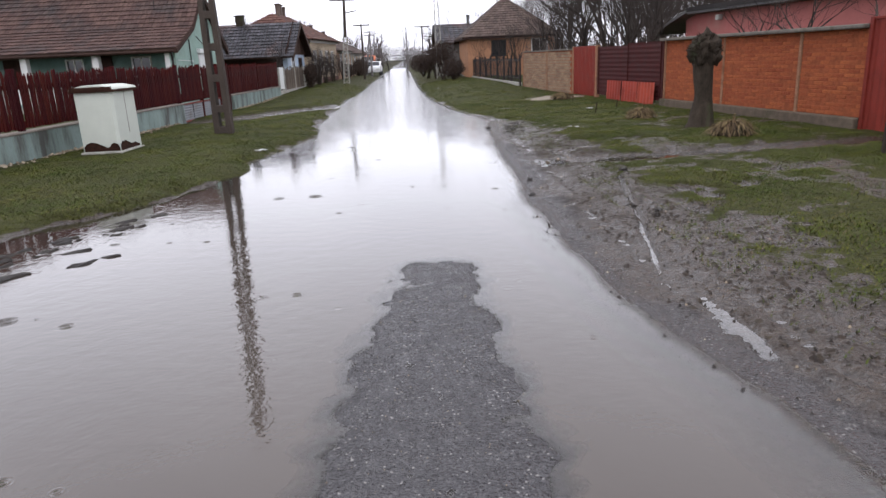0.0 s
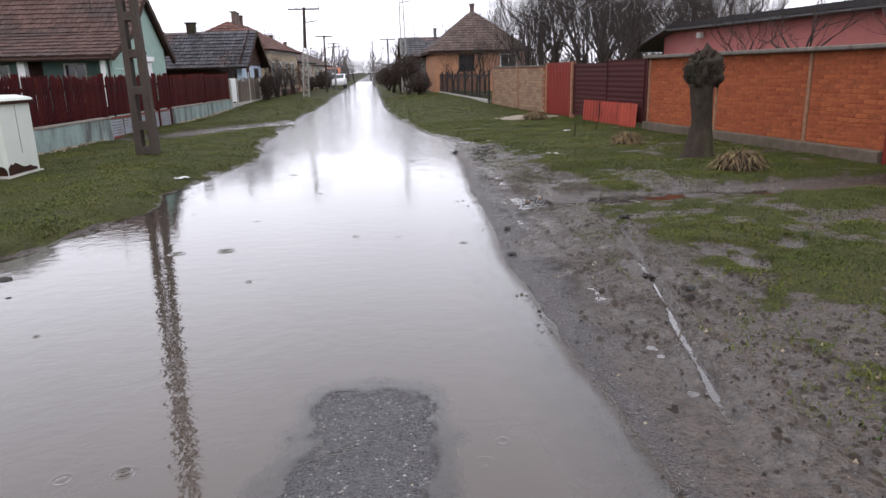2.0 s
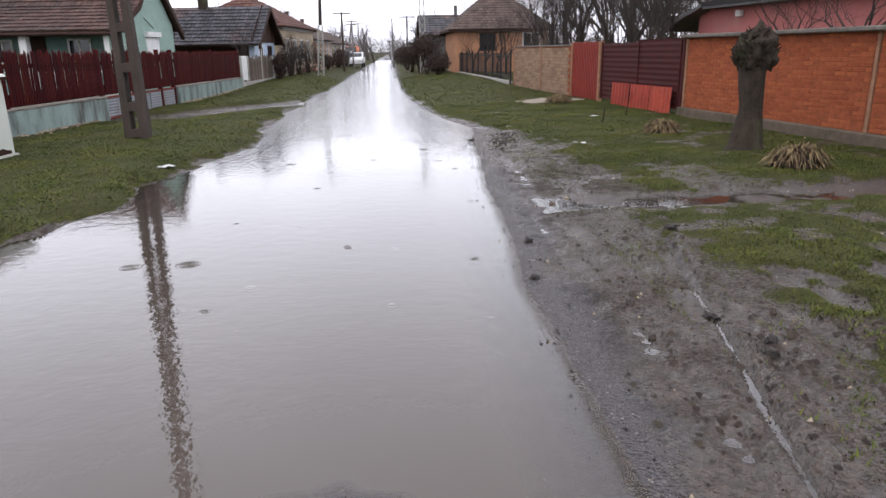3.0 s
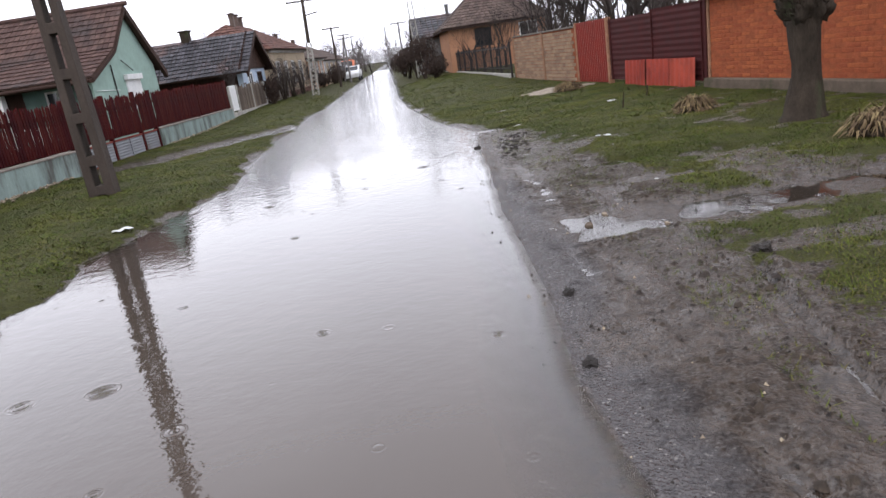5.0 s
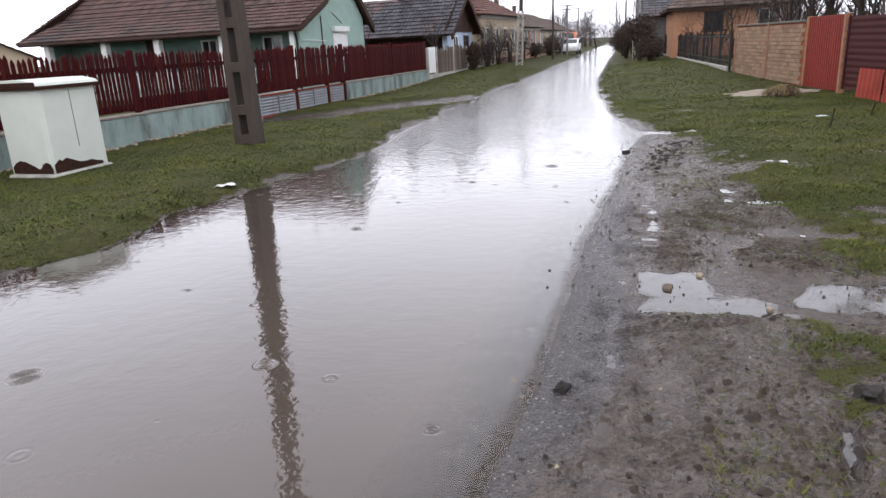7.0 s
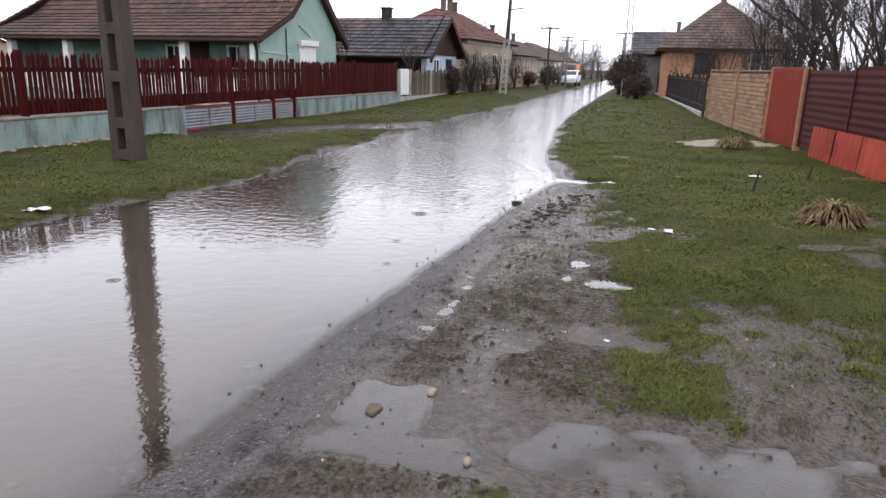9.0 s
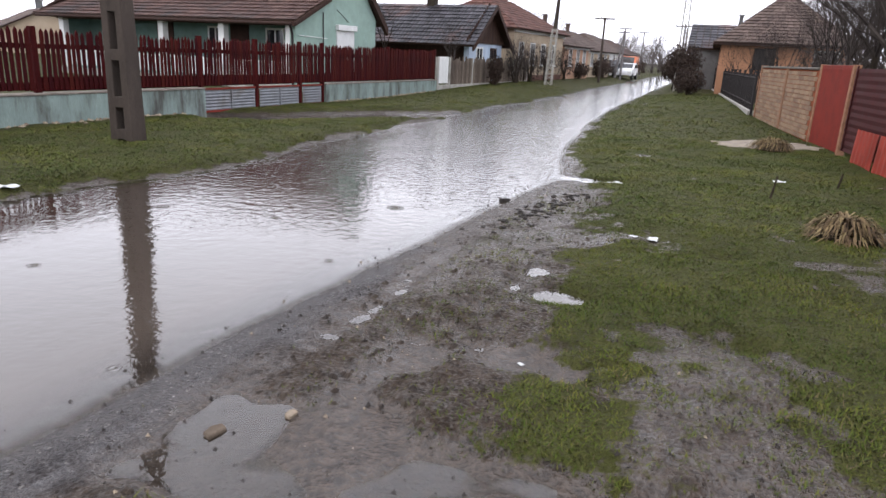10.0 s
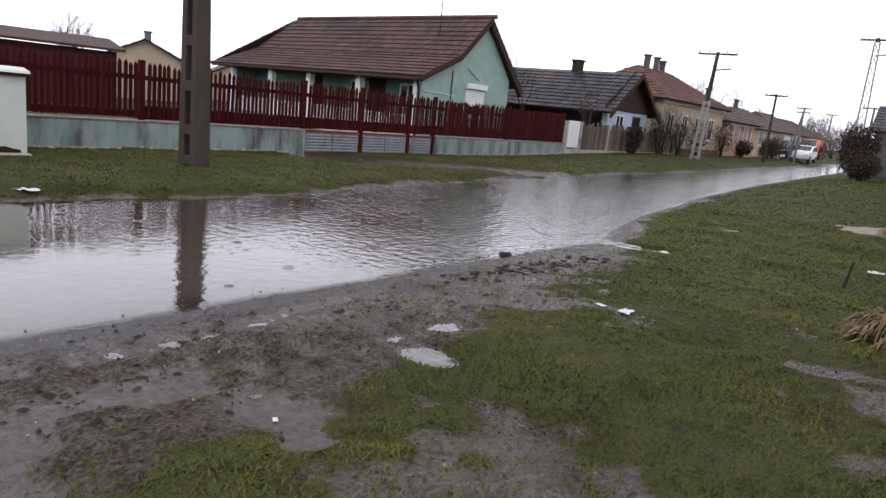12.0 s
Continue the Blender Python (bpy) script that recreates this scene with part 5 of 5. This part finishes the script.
# black railing in front of the orange house
bf = thing("iron_fence", 6.05, 33.2, 0.25, 3.0, "black iron garden fence on a low concrete kerb", "fence")
part("kerb", blk(-0.1, 0.1, 0, 22, -0.3, 0.14, 0.01), "concrete", bf)
bar = as_mesh("bar", blk(-0.012, 0.012, -0.016, 0.016, 0.14, 1.3), "black_iron")
for s in np.arange(0.15, 21.9, 0.24):
    share("bar", bar, bf, (0, s, 0))
for s in np.arange(0, 22.1, 2.0):
    part("post", blk(-0.04, 0.04, s - 0.04, s + 0.04, -0.2, 1.42), "black_iron", bf)
for z in (0.35, 1.2):
    part("rail", blk(-0.02, 0.02, 0, 22, z - 0.025, z + 0.025), "black_iron", bf)


def wheel(parent, x, y, r=0.32):
    t = part("wheel", rod(bmesh.new(), (x - 0.1, y, r), (x + 0.1, y, r), r, seg=18), "rubber", parent)
    part("rim", rod(bmesh.new(), (x - 0.11, y, r), (x + 0.11, y, r), r * 0.6, seg=12), "grey_sheet", t)


def car(x, y, rz, mat, label, s=1.0, van=False):
    c = thing("car", x, y, float(ground_at(x, y)[0]) + 0.0, rz, label, "car", "parked cars")
    side = [(-2.0, 0.35), (2.0, 0.35), (2.05, 0.7), (1.9, 0.92), (1.0, 1.0), (0.35, 1.45), (-1.3, 1.48), (-1.9, 1.0), (-2.05, 0.75)] if not van else [(-2.3, 0.4), (2.3, 0.4), (2.35, 0.9), (2.1, 1.15), (1.5, 2.0), (-2.3, 2.05)]
    bm = bmesh.new()
    prism(bm, side, "x", -0.84, 0.84)
    bmesh.ops.bevel(bm, geom=list(bm.edges), offset=0.06, segments=2, affect="EDGES")
    part("body", bm, mat, c, smooth=False)
    if van:
        part("windscreen", prism(bmesh.new(), [(2.14, 1.18), (1.56, 1.95), (1.5, 1.95), (2.08, 1.18)], "x", -0.72, 0.72), "glass", c)
    else:
        part("windscreen", prism(bmesh.new(), [(1.02, 1.0), (0.40, 1.42), (0.34, 1.40), (0.96, 0.98)], "x", -0.70, 0.70), "glass", c)
        part("rear_window", prism(bmesh.new(), [(-1.92, 1.02), (-1.36, 1.44), (-1.30, 1.42), (-1.86, 1.0)], "x", -0.68, 0.68), "glass", c)
        for k in (-1, 1):
            part("side_window", prism(bmesh.new(), [(0.75, 1.02), (0.30, 1.38), (-1.2, 1.40), (-1.6, 1.04)], "x", k * 0.842 - 0.006, k * 0.842 + 0.006), "glass", c)
    for sx in (-0.78, 0.78):
        for sy in (-1.3, 1.3):
            wheel(c, sx, sy)
    f = 2.06 if not van else 2.34
    for sx in (-0.6, 0.6):
        part("headlight", blk(sx - 0.16, sx + 0.16, f - 0.06, f + 0.02, 0.62, 0.76, 0.02), "lamp", c)
        part("tail_light", blk(sx - 0.14, sx + 0.14, -f - 0.02, -f + 0.05, 0.66, 0.80, 0.02), "red_metal", c)
    part("bumper", blk(-0.82, 0.82, -f - 0.05, -f + 0.08, 0.36, 0.52, 0.03), "rubber", c)
    return c


car(-2.9, 76, 178, "car_white", "white car parked at the edge of the flooded lane")
car(-4.2, 74.5, 172, "car_dark", "dark car parked on the verge beside a white one")
car(-4.0, 88, 180, "van", "orange and white van parked on the verge", van=True)

# dark round shrubs
def shrub(x, y, r, h, seed, label="dense dark round shrub beside the lane", mat="leaf", base=0.2, n=1500, group="shrubs", twiggy=False):
    rnd = random.Random(seed)
    s = thing("shrub", x, y, float(ground_at(x, y)[0]), 0, label, "shrub", group)
    v, f = [], []
    for _ in range(4):
        limb(v, f, (rnd.uniform(-.1, .1), rnd.uniform(-.1, .1), 0), (rnd.uniform(-.5, .5) * r, rnd.uniform(-.5, .5) * r, h * 0.6), 0.06, 0.03, 5)
    quick("stem", v, f, "bark", s)
    v, f = [], []
    for _ in range(n):
        a, b, u = rnd.uniform(0, 6.283), rnd.uniform(-1, 1), rnd.random() ** 0.45
        k = math.sqrt(1 - b * b)
        out = 1 + 0.28 * noise.noise((math.cos(a) * k * 1.7 + seed, math.sin(a) * k * 1.7, b * 1.7))
        p = Vector((r * u * out * k * math.cos(a), r * u * out * k * math.sin(a), base * h + (h - base * h) * 0.5 * (1 + b * u * out)))
        d = Vector((rnd.gauss(0, 1), rnd.gauss(0, 1), rnd.gauss(0.3, 1))).normalized()
        e = d.orthogonal().normalized()
        L, w = (rnd.uniform(0.3, 0.9), rnd.uniform(0.008, 0.02)) if twiggy else (rnd.uniform(0.08, 0.22), rnd.uniform(0.02, 0.06))
        q = len(v)
        v += [tuple(p - e * w), tuple(p + d * L * 0.6), tuple(p + e * w), tuple(p + d * L)]
        f += [(q, q + 1, q + 2), (q, q + 3, q + 1)]
    quick("crown", v, f, mat, s)
    return s


for i, (x, y, r, h, b) in enumerate(((3.2, 48.5, 1.05, 2.6, 0.35), (2.9, 52.5, 1.0, 2.5, 0.35), (3.7, 45.5, 0.8, 1.3, 0.05), (2.4, 57, 1.0, 2.2, 0.2), (2.2, 64, 1.2, 2.0, 0.1), (2.3, 72, 1.4, 2.0, 0.1))):
    shrub(x, y, r, h, 100 + i, base=b, n=1700)
for i, (x, y, r, h) in enumerate(((-4.95, 40.2, 0.36, 1.35), (-4.2, 58.6, 0.7, 1.1), (-3.9, 66, 0.9, 1.6), (-4.0, 68.5, 1.0, 1.7), (-3.8, 80, 1.4, 2.0), (-3.4, 88, 1.4, 2.2))):
    shrub(x, y, r, h, 140 + i, "dark evergreen bush against the fence", base=0.02, n=1300)

# bare trees: behind the gates, round the orange house, far off
rt = random.Random(21)
for i in range(30):
    bare_tree(rt.uniform(8.8, 19), rt.uniform(27.5, 48), rt.uniform(4.6, 7.0), rt.uniform(0.07, 0.13), 200 + i, 5 if i < 16 else 4, "bare dark tree in the thicket behind the gates", spread=0.5)
for i, (x, y, h) in enumerate(((6.6, 40.5, 3.0), (7.4, 42.5, 3.4), (6.4, 44.0, 2.8), (8.2, 39.0, 3.2), (6.0, 46.5, 3.0))):
    bare_tree(x, y, h, 0.07, 300 + i, 4, "small bare fruit tree before the orange house", spread=0.75, first=0.25)
for i, (x, y, h) in enumerate(((10.9, 17.6, 3.0), (11.2, 14.8, 3.1), (11.0, 20.4, 2.8))):
    bare_tree(x, y, h, 0.07, 330 + i, 3, "bare fruit tree behind the brick wall", spread=0.95, first=0.5)
for i, (x, y, h) in enumerate(((-7.6, 41.2, 2.9), (-6.2, 37.6, 2.6), (-5.0, 44.6, 2.4), (-10, 38.5, 4.6), (-5.2, 46.5, 2.2))):
    bare_tree(x, y, h, 0.05, 350 + i, 4, "thin bare tree beside the dark-roofed house", spread=0.7)
# crowns farther off get the pale twigs, haze painted in
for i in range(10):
    bare_tree(rt.uniform(-14, -8), rt.uniform(52, 85), rt.uniform(4, 6.0), 0.12, 400 + i, 4, "bare tree among the far houses, painted pale for haze", "twig_far")
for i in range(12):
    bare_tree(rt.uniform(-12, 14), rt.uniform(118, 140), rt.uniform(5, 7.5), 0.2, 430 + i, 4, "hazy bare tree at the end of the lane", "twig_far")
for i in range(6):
    bare_tree(rt.uniform(7, 16), rt.uniform(56, 80), rt.uniform(5, 7), 0.16, 460 + i, 4, "bare tree behind the far houses, painted pale for haze", "twig_far")
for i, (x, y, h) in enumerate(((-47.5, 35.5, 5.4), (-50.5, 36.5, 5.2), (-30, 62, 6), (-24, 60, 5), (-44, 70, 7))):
    bare_tree(x, y, h, 0.22, 480 + i, 4, "rounded bare tree beyond the yards, painted pale for haze", "twig_far", spread=0.6)

for i in range(42):
    bare_tree(rt.uniform(8.2, 17), rt.uniform(27, 42), rt.uniform(3.6, 6.2), rt.uniform(0.035, 0.06), 500 + i, 4, "thin bare sapling in the thicket behind the gates", group="saplings", spread=0.42, first=0.35)

# wood and undergrowth: haze put into a lighter twig colour
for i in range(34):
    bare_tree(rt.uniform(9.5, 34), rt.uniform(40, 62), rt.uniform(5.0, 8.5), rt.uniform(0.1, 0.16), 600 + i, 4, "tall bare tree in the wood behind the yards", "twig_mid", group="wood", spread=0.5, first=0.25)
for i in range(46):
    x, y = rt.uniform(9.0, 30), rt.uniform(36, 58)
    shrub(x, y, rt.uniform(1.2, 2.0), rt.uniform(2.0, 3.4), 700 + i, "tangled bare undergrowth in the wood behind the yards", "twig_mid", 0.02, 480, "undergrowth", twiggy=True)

for i, (x, y) in enumerate(((-4.9, 43.6), (-4.8, 46.4), (-4.6, 49.5), (-4.3, 53.6))):
    shrub(x, y, 0.7, 2.1, 760 + i, "bare twiggy bush against the row house", "twig", 0.02, 420, "bare bushes", twiggy=True)

# thickets whose haze is only their pale twig colour
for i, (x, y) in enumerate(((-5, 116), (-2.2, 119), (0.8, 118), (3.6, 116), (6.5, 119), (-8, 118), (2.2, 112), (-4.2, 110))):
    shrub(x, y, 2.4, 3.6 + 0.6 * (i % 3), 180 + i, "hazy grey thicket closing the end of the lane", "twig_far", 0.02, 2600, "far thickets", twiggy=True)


# ---- litter, clods and grass ----
def clod_mesh(seed):
    bm = bmesh.new()
    r = bmesh.ops.create_icosphere(bm, subdivisions=2, radius=1)
    for q in r["verts"]:
        q.co *= 1 + 0.75 * noise.noise(q.co * 1.9 + Vector((seed * 3.1, 0, 0)))
        q.co.z *= 0.6
    return as_mesh("clod", bm, "clod")


clods = [clod_mesh(i) for i in range(5)]
rng = random.Random(31)
CLODS = [(-2.9, 7.2, 0.05), (-2.75, 6.85, 0.04), (-2.3, 7.2, 0.05), (-2.3, 7.55, 0.045), (-2.25, 8.1, 0.03), (-2.8, 5.0, 0.03)]
FLAT = [(-3.27, 5.55, 0.30), (-3.1, 5.75, 0.16), (-2.62, 6.05, 0.15), (-2.45, 6.25, 0.09), (-2.95, 4.72, 0.13), (-2.8, 4.9, 0.07)]
for _ in range(34):
    v = rng.random()
    FLAT.append((-3.75 + 1.1 * v + rng.gauss(0, 0.12), 5.9 + 1.9 * v + rng.gauss(0, 0.28), rng.uniform(0.03, 0.12)))
for _ in range(95):
    u = rng.random()
    CLODS.append((2.75 + 0.55 * u + rng.gauss(0, 0.14), 14.9 + 2.3 * u + rng.gauss(0, 0.2), rng.uniform(0.012, 0.045)))
CLODS += [(2.45, 16.4, 0.08), (2.15, 9.1, 0.05), (2.95, 7.15, 0.07), (3.1, 6.7, 0.05), (2.0, 8.1, 0.05), (3.5, 9.15, 0.08), (3.0, 6.55, 0.06)]
for x, y, s in CLODS + FLAT:
    z = max(float(ground_at(x, y)[0]), -0.02)
    ob = new("clod", rng.choice(clods))
    if (x, y, s) in FLAT:
        ob.matrix_world = Matrix.LocRotScale((x, y, max(z, -0.008)), Euler((0, 0, 0.75 + rng.uniform(-0.4, 0.4))), (s * rng.uniform(0.9, 1.3), s * rng.uniform(0.35, 0.6), 0.035 + 0.06 * s))
    else:
        ob.matrix_world = Matrix.LocRotScale((x, y, z + 0.1 * s), Euler((0, 0, rng.uniform(0, 6.3))), (s * rng.uniform(0.8, 1.5), s * rng.uniform(0.5, 0.9), s * rng.uniform(0.5, 0.9)))
    tagged(ob, "dark wet clod of earth at the water's edge", "clod", "earth clods")


for x, y, s_, m_ in ((2.72, 10.62, 0.06, "footing"), (2.95, 10.9, 0.04, "stone"), (3.3, 10.3, 0.03, "stone")):
    frag = thing("stone_fragment", x, y, max(0.0, float(ground_at(x, y)[0])), 30 * x, "flat broken fragment trodden into the wet path", "stone", "fragments")
    bm = bmesh.new()
    prism(bm, [(-s_, -s_ * 0.5), (s_ * 0.7, -s_ * 0.6), (s_, s_ * 0.2), (0.1 * s_, s_ * 0.6), (-s_ * 0.8, s_ * 0.4)], "z", -0.03, 0.018)
    bmesh.ops.bevel(bm, geom=list(bm.edges), offset=0.006, segments=1, affect="EDGES")
    part("fragment", bm, m_, frag)


def scrap(x, y, s, seed):
    rnd = random.Random(seed)
    bm = bmesh.new()
    r = bmesh.ops.create_grid(bm, x_segments=5, y_segments=4, size=1)
    for q in r["verts"]:
        k = noise.noise((q.co.x * 2 + seed, q.co.y * 2, 1))
        q.co = (q.co.x * s * (1 + 0.3 * k), q.co.y * s * 0.6 * (1 - 0.3 * k), 0.012 + 0.35 * s * abs(noise.noise((q.co.x * 1.7, q.co.y * 1.7 + seed, 0))))
    bmesh.ops.solidify(bm, geom=bm.faces[:], thickness=0.003)
    t = thing("litter", x, y, max(0.0, float(ground_at(x, y)[0])), rnd.uniform(0, 360), "crumpled scrap of white plastic on the wet grass", "litter", "litter scraps")
    part("scrap", bm, "litter", t)


for i, (x, y, s) in enumerate(((5.83, 19.62, 0.09), (4.33, 15.16, 0.075), (4.15, 15.05, 0.04), (3.54, 18.48, 0.11), (3.84, 11.92, 0.02), (-2.49, 13.52, 0.13))):
    scrap(x, y, s, 50 + i)
for x, y, h in ((5.6, 18.2, 0.30), (6.6, 19.6, 0.22)):
    st = thing("stake", x, y, float(ground_at(x, y)[0]), 0, "thin dark stick standing in the grass", "stick", "sticks")
    part("stick", rod(bmesh.new(), (0, 0, -0.05), (0.05, 0.02, h), 0.018, 0.012), "bark", st)


def scatter(x0, x1, y0, y1, per_m2, seed):
    r = np.random.RandomState(seed)
    n = int((x1 - x0) * (y1 - y0) * per_m2)
    return r.uniform(x0, x1, n), r.uniform(y0, y1, n), r


def tri_mesh(name, co, mat, label, category):
    n = len(co) // 3
    me = bpy.data.meshes.new(name)
    me.vertices.add(3 * n)
    me.vertices.foreach_set("co", co.ravel())
    me.loops.add(3 * n)
    me.loops.foreach_set("vertex_index", np.arange(3 * n))
    me.polygons.add(n)
    me.polygons.foreach_set("loop_start", np.arange(n) * 3)
    me.update(calc_edges=True)
    me.materials.append(mat)
    return tagged(new(name, me), label, category, kind="stuff")


def grass_mat():
    m = bpy.data.materials.new("grass_blades")
    m.use_nodes = True
    n, l = m.node_tree.nodes, m.node_tree.links
    b = n["Principled BSDF"]
    geo = n.new("ShaderNodeNewGeometry")
    ramp = n.new("ShaderNodeValToRGB")
    e = ramp.color_ramp.elements
    e[0].position, e[0].color = 0.0, (0.040, 0.056, 0.010, 1)
    e[1].position, e[1].color = 1.0, (0.095, 0.074, 0.042, 1)
    for p, c in ((0.4, (0.052, 0.074, 0.011, 1)), (0.75, (0.080, 0.090, 0.014, 1))):
        k = e.new(p)
        k.color = c
    l.new(geo.outputs["Random Per Island"], ramp.inputs[0])
    tc, nz = n.new("ShaderNodeTexCoord"), n.new("ShaderNodeTexNoise")
    nz.inputs["Scale"].default_value, nz.inputs["Detail"].default_value = 0.9, 4
    l.new(tc.outputs["Object"], nz.inputs["Vector"])
    hs = n.new("ShaderNodeHueSaturation")
    l.new(ramp.outputs[0], hs.inputs["Color"])
    mr = n.new("ShaderNodeMapRange")
    mr.inputs[1].default_value, mr.inputs[2].default_value, mr.inputs[3].default_value, mr.inputs[4].default_value = 0.3, 0.7, 0.7, 1.35
    l.new(nz.outputs["Fac"], mr.inputs[0])
    l.new(mr.outputs[0], hs.inputs["Value"])
    mh = n.new("ShaderNodeMapRange")
    mh.inputs[1].default_value, mh.inputs[2].default_value, mh.inputs[3].default_value, mh.inputs[4].default_value = 0.3, 0.7, 0.52, 0.475
    l.new(nz.outputs["Fac"], mh.inputs[0])
    l.new(mh.outputs[0], hs.inputs["Hue"])
    l.new(hs.outputs[0], b.inputs["Base Color"])
    b.inputs["Roughness"].default_value, b.inputs["Specular IOR Level"].default_value = 0.65, 0.1
    return m


blades = []
for x0, x1, y0, y1, dens, tall, wide, seed in ((2.1, 8.5, 7.0, 16.0, 5600, 0.026, 0.0040, 1), (2.1, 8.5, 3.0, 7.0, 1800, 0.032, 0.006, 9), (1.9, 8.2, 16.0, 25.0, 2600, 0.026, 0.007, 2), (-6.6, -1.7, 6.0, 16.0, 2400, 0.024, 0.007, 3), (-6.3, -1.4, 16.0, 27.0, 1700, 0.024, 0.009, 4), (1.3, 7.4, 25.0, 48.0, 420, 0.028, 0.018, 5), (-5.8, -1.6, 27.0, 46.0, 380, 0.028, 0.018, 6)):
    x, y, r = scatter(x0, x1, y0, y1, dens, seed)
    z, g, _, w = ground_at(x, y)
    tuft = 0.5 + 0.5 * lumps(x, y, 2.4, 41) + 0.35 * lumps(x, y, 7.0, 42)
    keep = (g + 0.55 * (lumps(x, y, 7.0, 33) * 0.5 + 0.4 * lumps(x, y, 14.0, 34)) > r.uniform(0.25, 0.75, len(x))) & (r.uniform(0, 1, len(x)) < 0.45 + 0.6 * tuft)
    keep = (keep | (r.uniform(0, 1, len(x)) < (0.09 + 0.25 * np.clip(tuft - 0.3, 0, 1)) * np.maximum(smooth_step(0.12, 0.4, g), 0.9 * (x > 2.75) * (w < 0.6)))) & (z > 0.008) & (w < 0.75)
    x, y, z, tuft = x[keep], y[keep], z[keep], tuft[keep]
    n = len(x)
    a, lean = r.uniform(0, 6.283, n), r.uniform(0.4, 2.0, n) * (1.0 if tall > 0.0245 and y0 < 12 else 1.6)
    h = tall * r.uniform(0.45, 1.25, n) * (0.55 + 0.6 * np.clip(tuft, 0, 1.3))
    wd = wide * r.uniform(0.6, 1.3, n)
    px, py = np.cos(a + 1.57) * wd, np.sin(a + 1.57) * wd
    base = np.stack([x, y, z - 0.004], -1)
    side = np.stack([px, py, 0 * px], -1)
    tip = base + np.stack([np.cos(a) * h * lean, np.sin(a) * h * lean, h], -1)
    blades.append(np.stack([base - side, base + side, tip], 1).reshape(-1, 3))
tri_mesh("grass", np.concatenate(blades), grass_mat(), "short wet winter grass, thin and muddy in patches", "grass")

# crumbs of earth and gravel on the bare ground
x, y, r = scatter(1.6, 8.0, 2.0, 20.0, 75, 77)
z, g, asp, w = ground_at(x, y)
keep = (g < 0.6) & (z > -0.012)
x, y, z = x[keep], y[keep], np.maximum(z[keep], 0.0)
n = len(x)
s = 0.005 + 0.017 * r.uniform(0, 1, n) ** 4
cx, cy, cr = scatter(-0.5, 2.1, 1.0, 6.2, 1100, 78)
cz = ground_at(cx, cy)[0]
keep = cz > -0.03 + 0.028 * cr.uniform(0, 1, len(cx)) ** 0.5
x, y, z = np.append(x, cx[keep]), np.append(y, cy[keep]), np.append(z, np.maximum(cz[keep], -0.004))
crown = np.arange(len(x)) >= len(s)
s = np.append(s, 0.003 + 0.005 * cr.uniform(0, 1, keep.sum()) ** 3)
n = len(x)
corner = np.array([(1, 0, -.3), (-0.5, 0.87, -.3), (-0.5, -0.87, -.3), (0, 0, 0.9)])
tri = np.array([(0, 1, 3), (1, 2, 3), (2, 0, 3)])
a = r.uniform(0, 6.28, n)
rot = np.stack([np.stack([np.cos(a), -np.sin(a), 0 * a], -1), np.stack([np.sin(a), np.cos(a), 0 * a], -1), np.stack([0 * a, 0 * a, 0 * a + 1], -1)], 1)
pts = np.einsum("nij,kj->nki", rot, corner) * s[:, None, None] + np.stack([x, y, z], -1)[:, None]
verts = pts.reshape(-1, 3)
idx = (np.arange(n)[:, None, None] * 4 + tri[None]).reshape(-1, 3)
light = r.uniform(0, 1, n) < np.where(crown, 0.06, 0.12)
for nm, pick, mt, lb in (("crumbs", ~light & ~crown, "clod", "dark crumbs of wet earth on the bare verge"), ("road_grit", ~light & crown, "grit", "wet grey grit on the worn crown of the asphalt"), ("chippings", light, "stone", "pale stone chippings trodden into the mud")):
    f = idx.reshape(n, 3, 3)[pick].reshape(-1, 3)
    tagged(quick(nm, verts[np.unique(f)].tolist(), np.searchsorted(np.unique(f), f).tolist(), mt), lb, "gravel", kind="stuff")

# lumps of churned mud between the tracks
x, y, r = scatter(2.1, 4.2, 3.0, 17.0, 330, 91)
z, g, asp, w = ground_at(x, y)
keep = (z > 0.012) & (g < 0.45) & (asp < 0.5) & (w < 0.8) & (lumps(x, y, 2.6, 92) + 0.6 * lumps(x, y, 7.0, 93) > r.uniform(-0.5, 0.9, len(x)))
x, y, z = x[keep], y[keep], z[keep]
n = len(x)
s = 0.008 + 0.03 * r.uniform(0, 1, n) ** 3
ring = np.array([(math.cos(k * 1.047), math.sin(k * 1.047), -0.25) for k in range(6)] + [(0.2, 0.1, 0.55)])
pts = ring[None] * r.uniform(0.6, 1.4, (n, 7, 1)) * s[:, None, None] * np.array([1.0, 1.3, 0.8]) + np.stack([x, y, z], -1)[:, None]
fan = np.array([(k, (k + 1) % 6, 6) for k in range(6)])
f = (np.arange(n)[:, None, None] * 7 + fan[None]).reshape(-1, 3)
tagged(quick("mud_lumps", pts.reshape(-1, 3).tolist(), f.tolist(), "mud", smooth=False), "small lumps of churned brown mud beside the wheel tracks", "mud", kind="stuff")
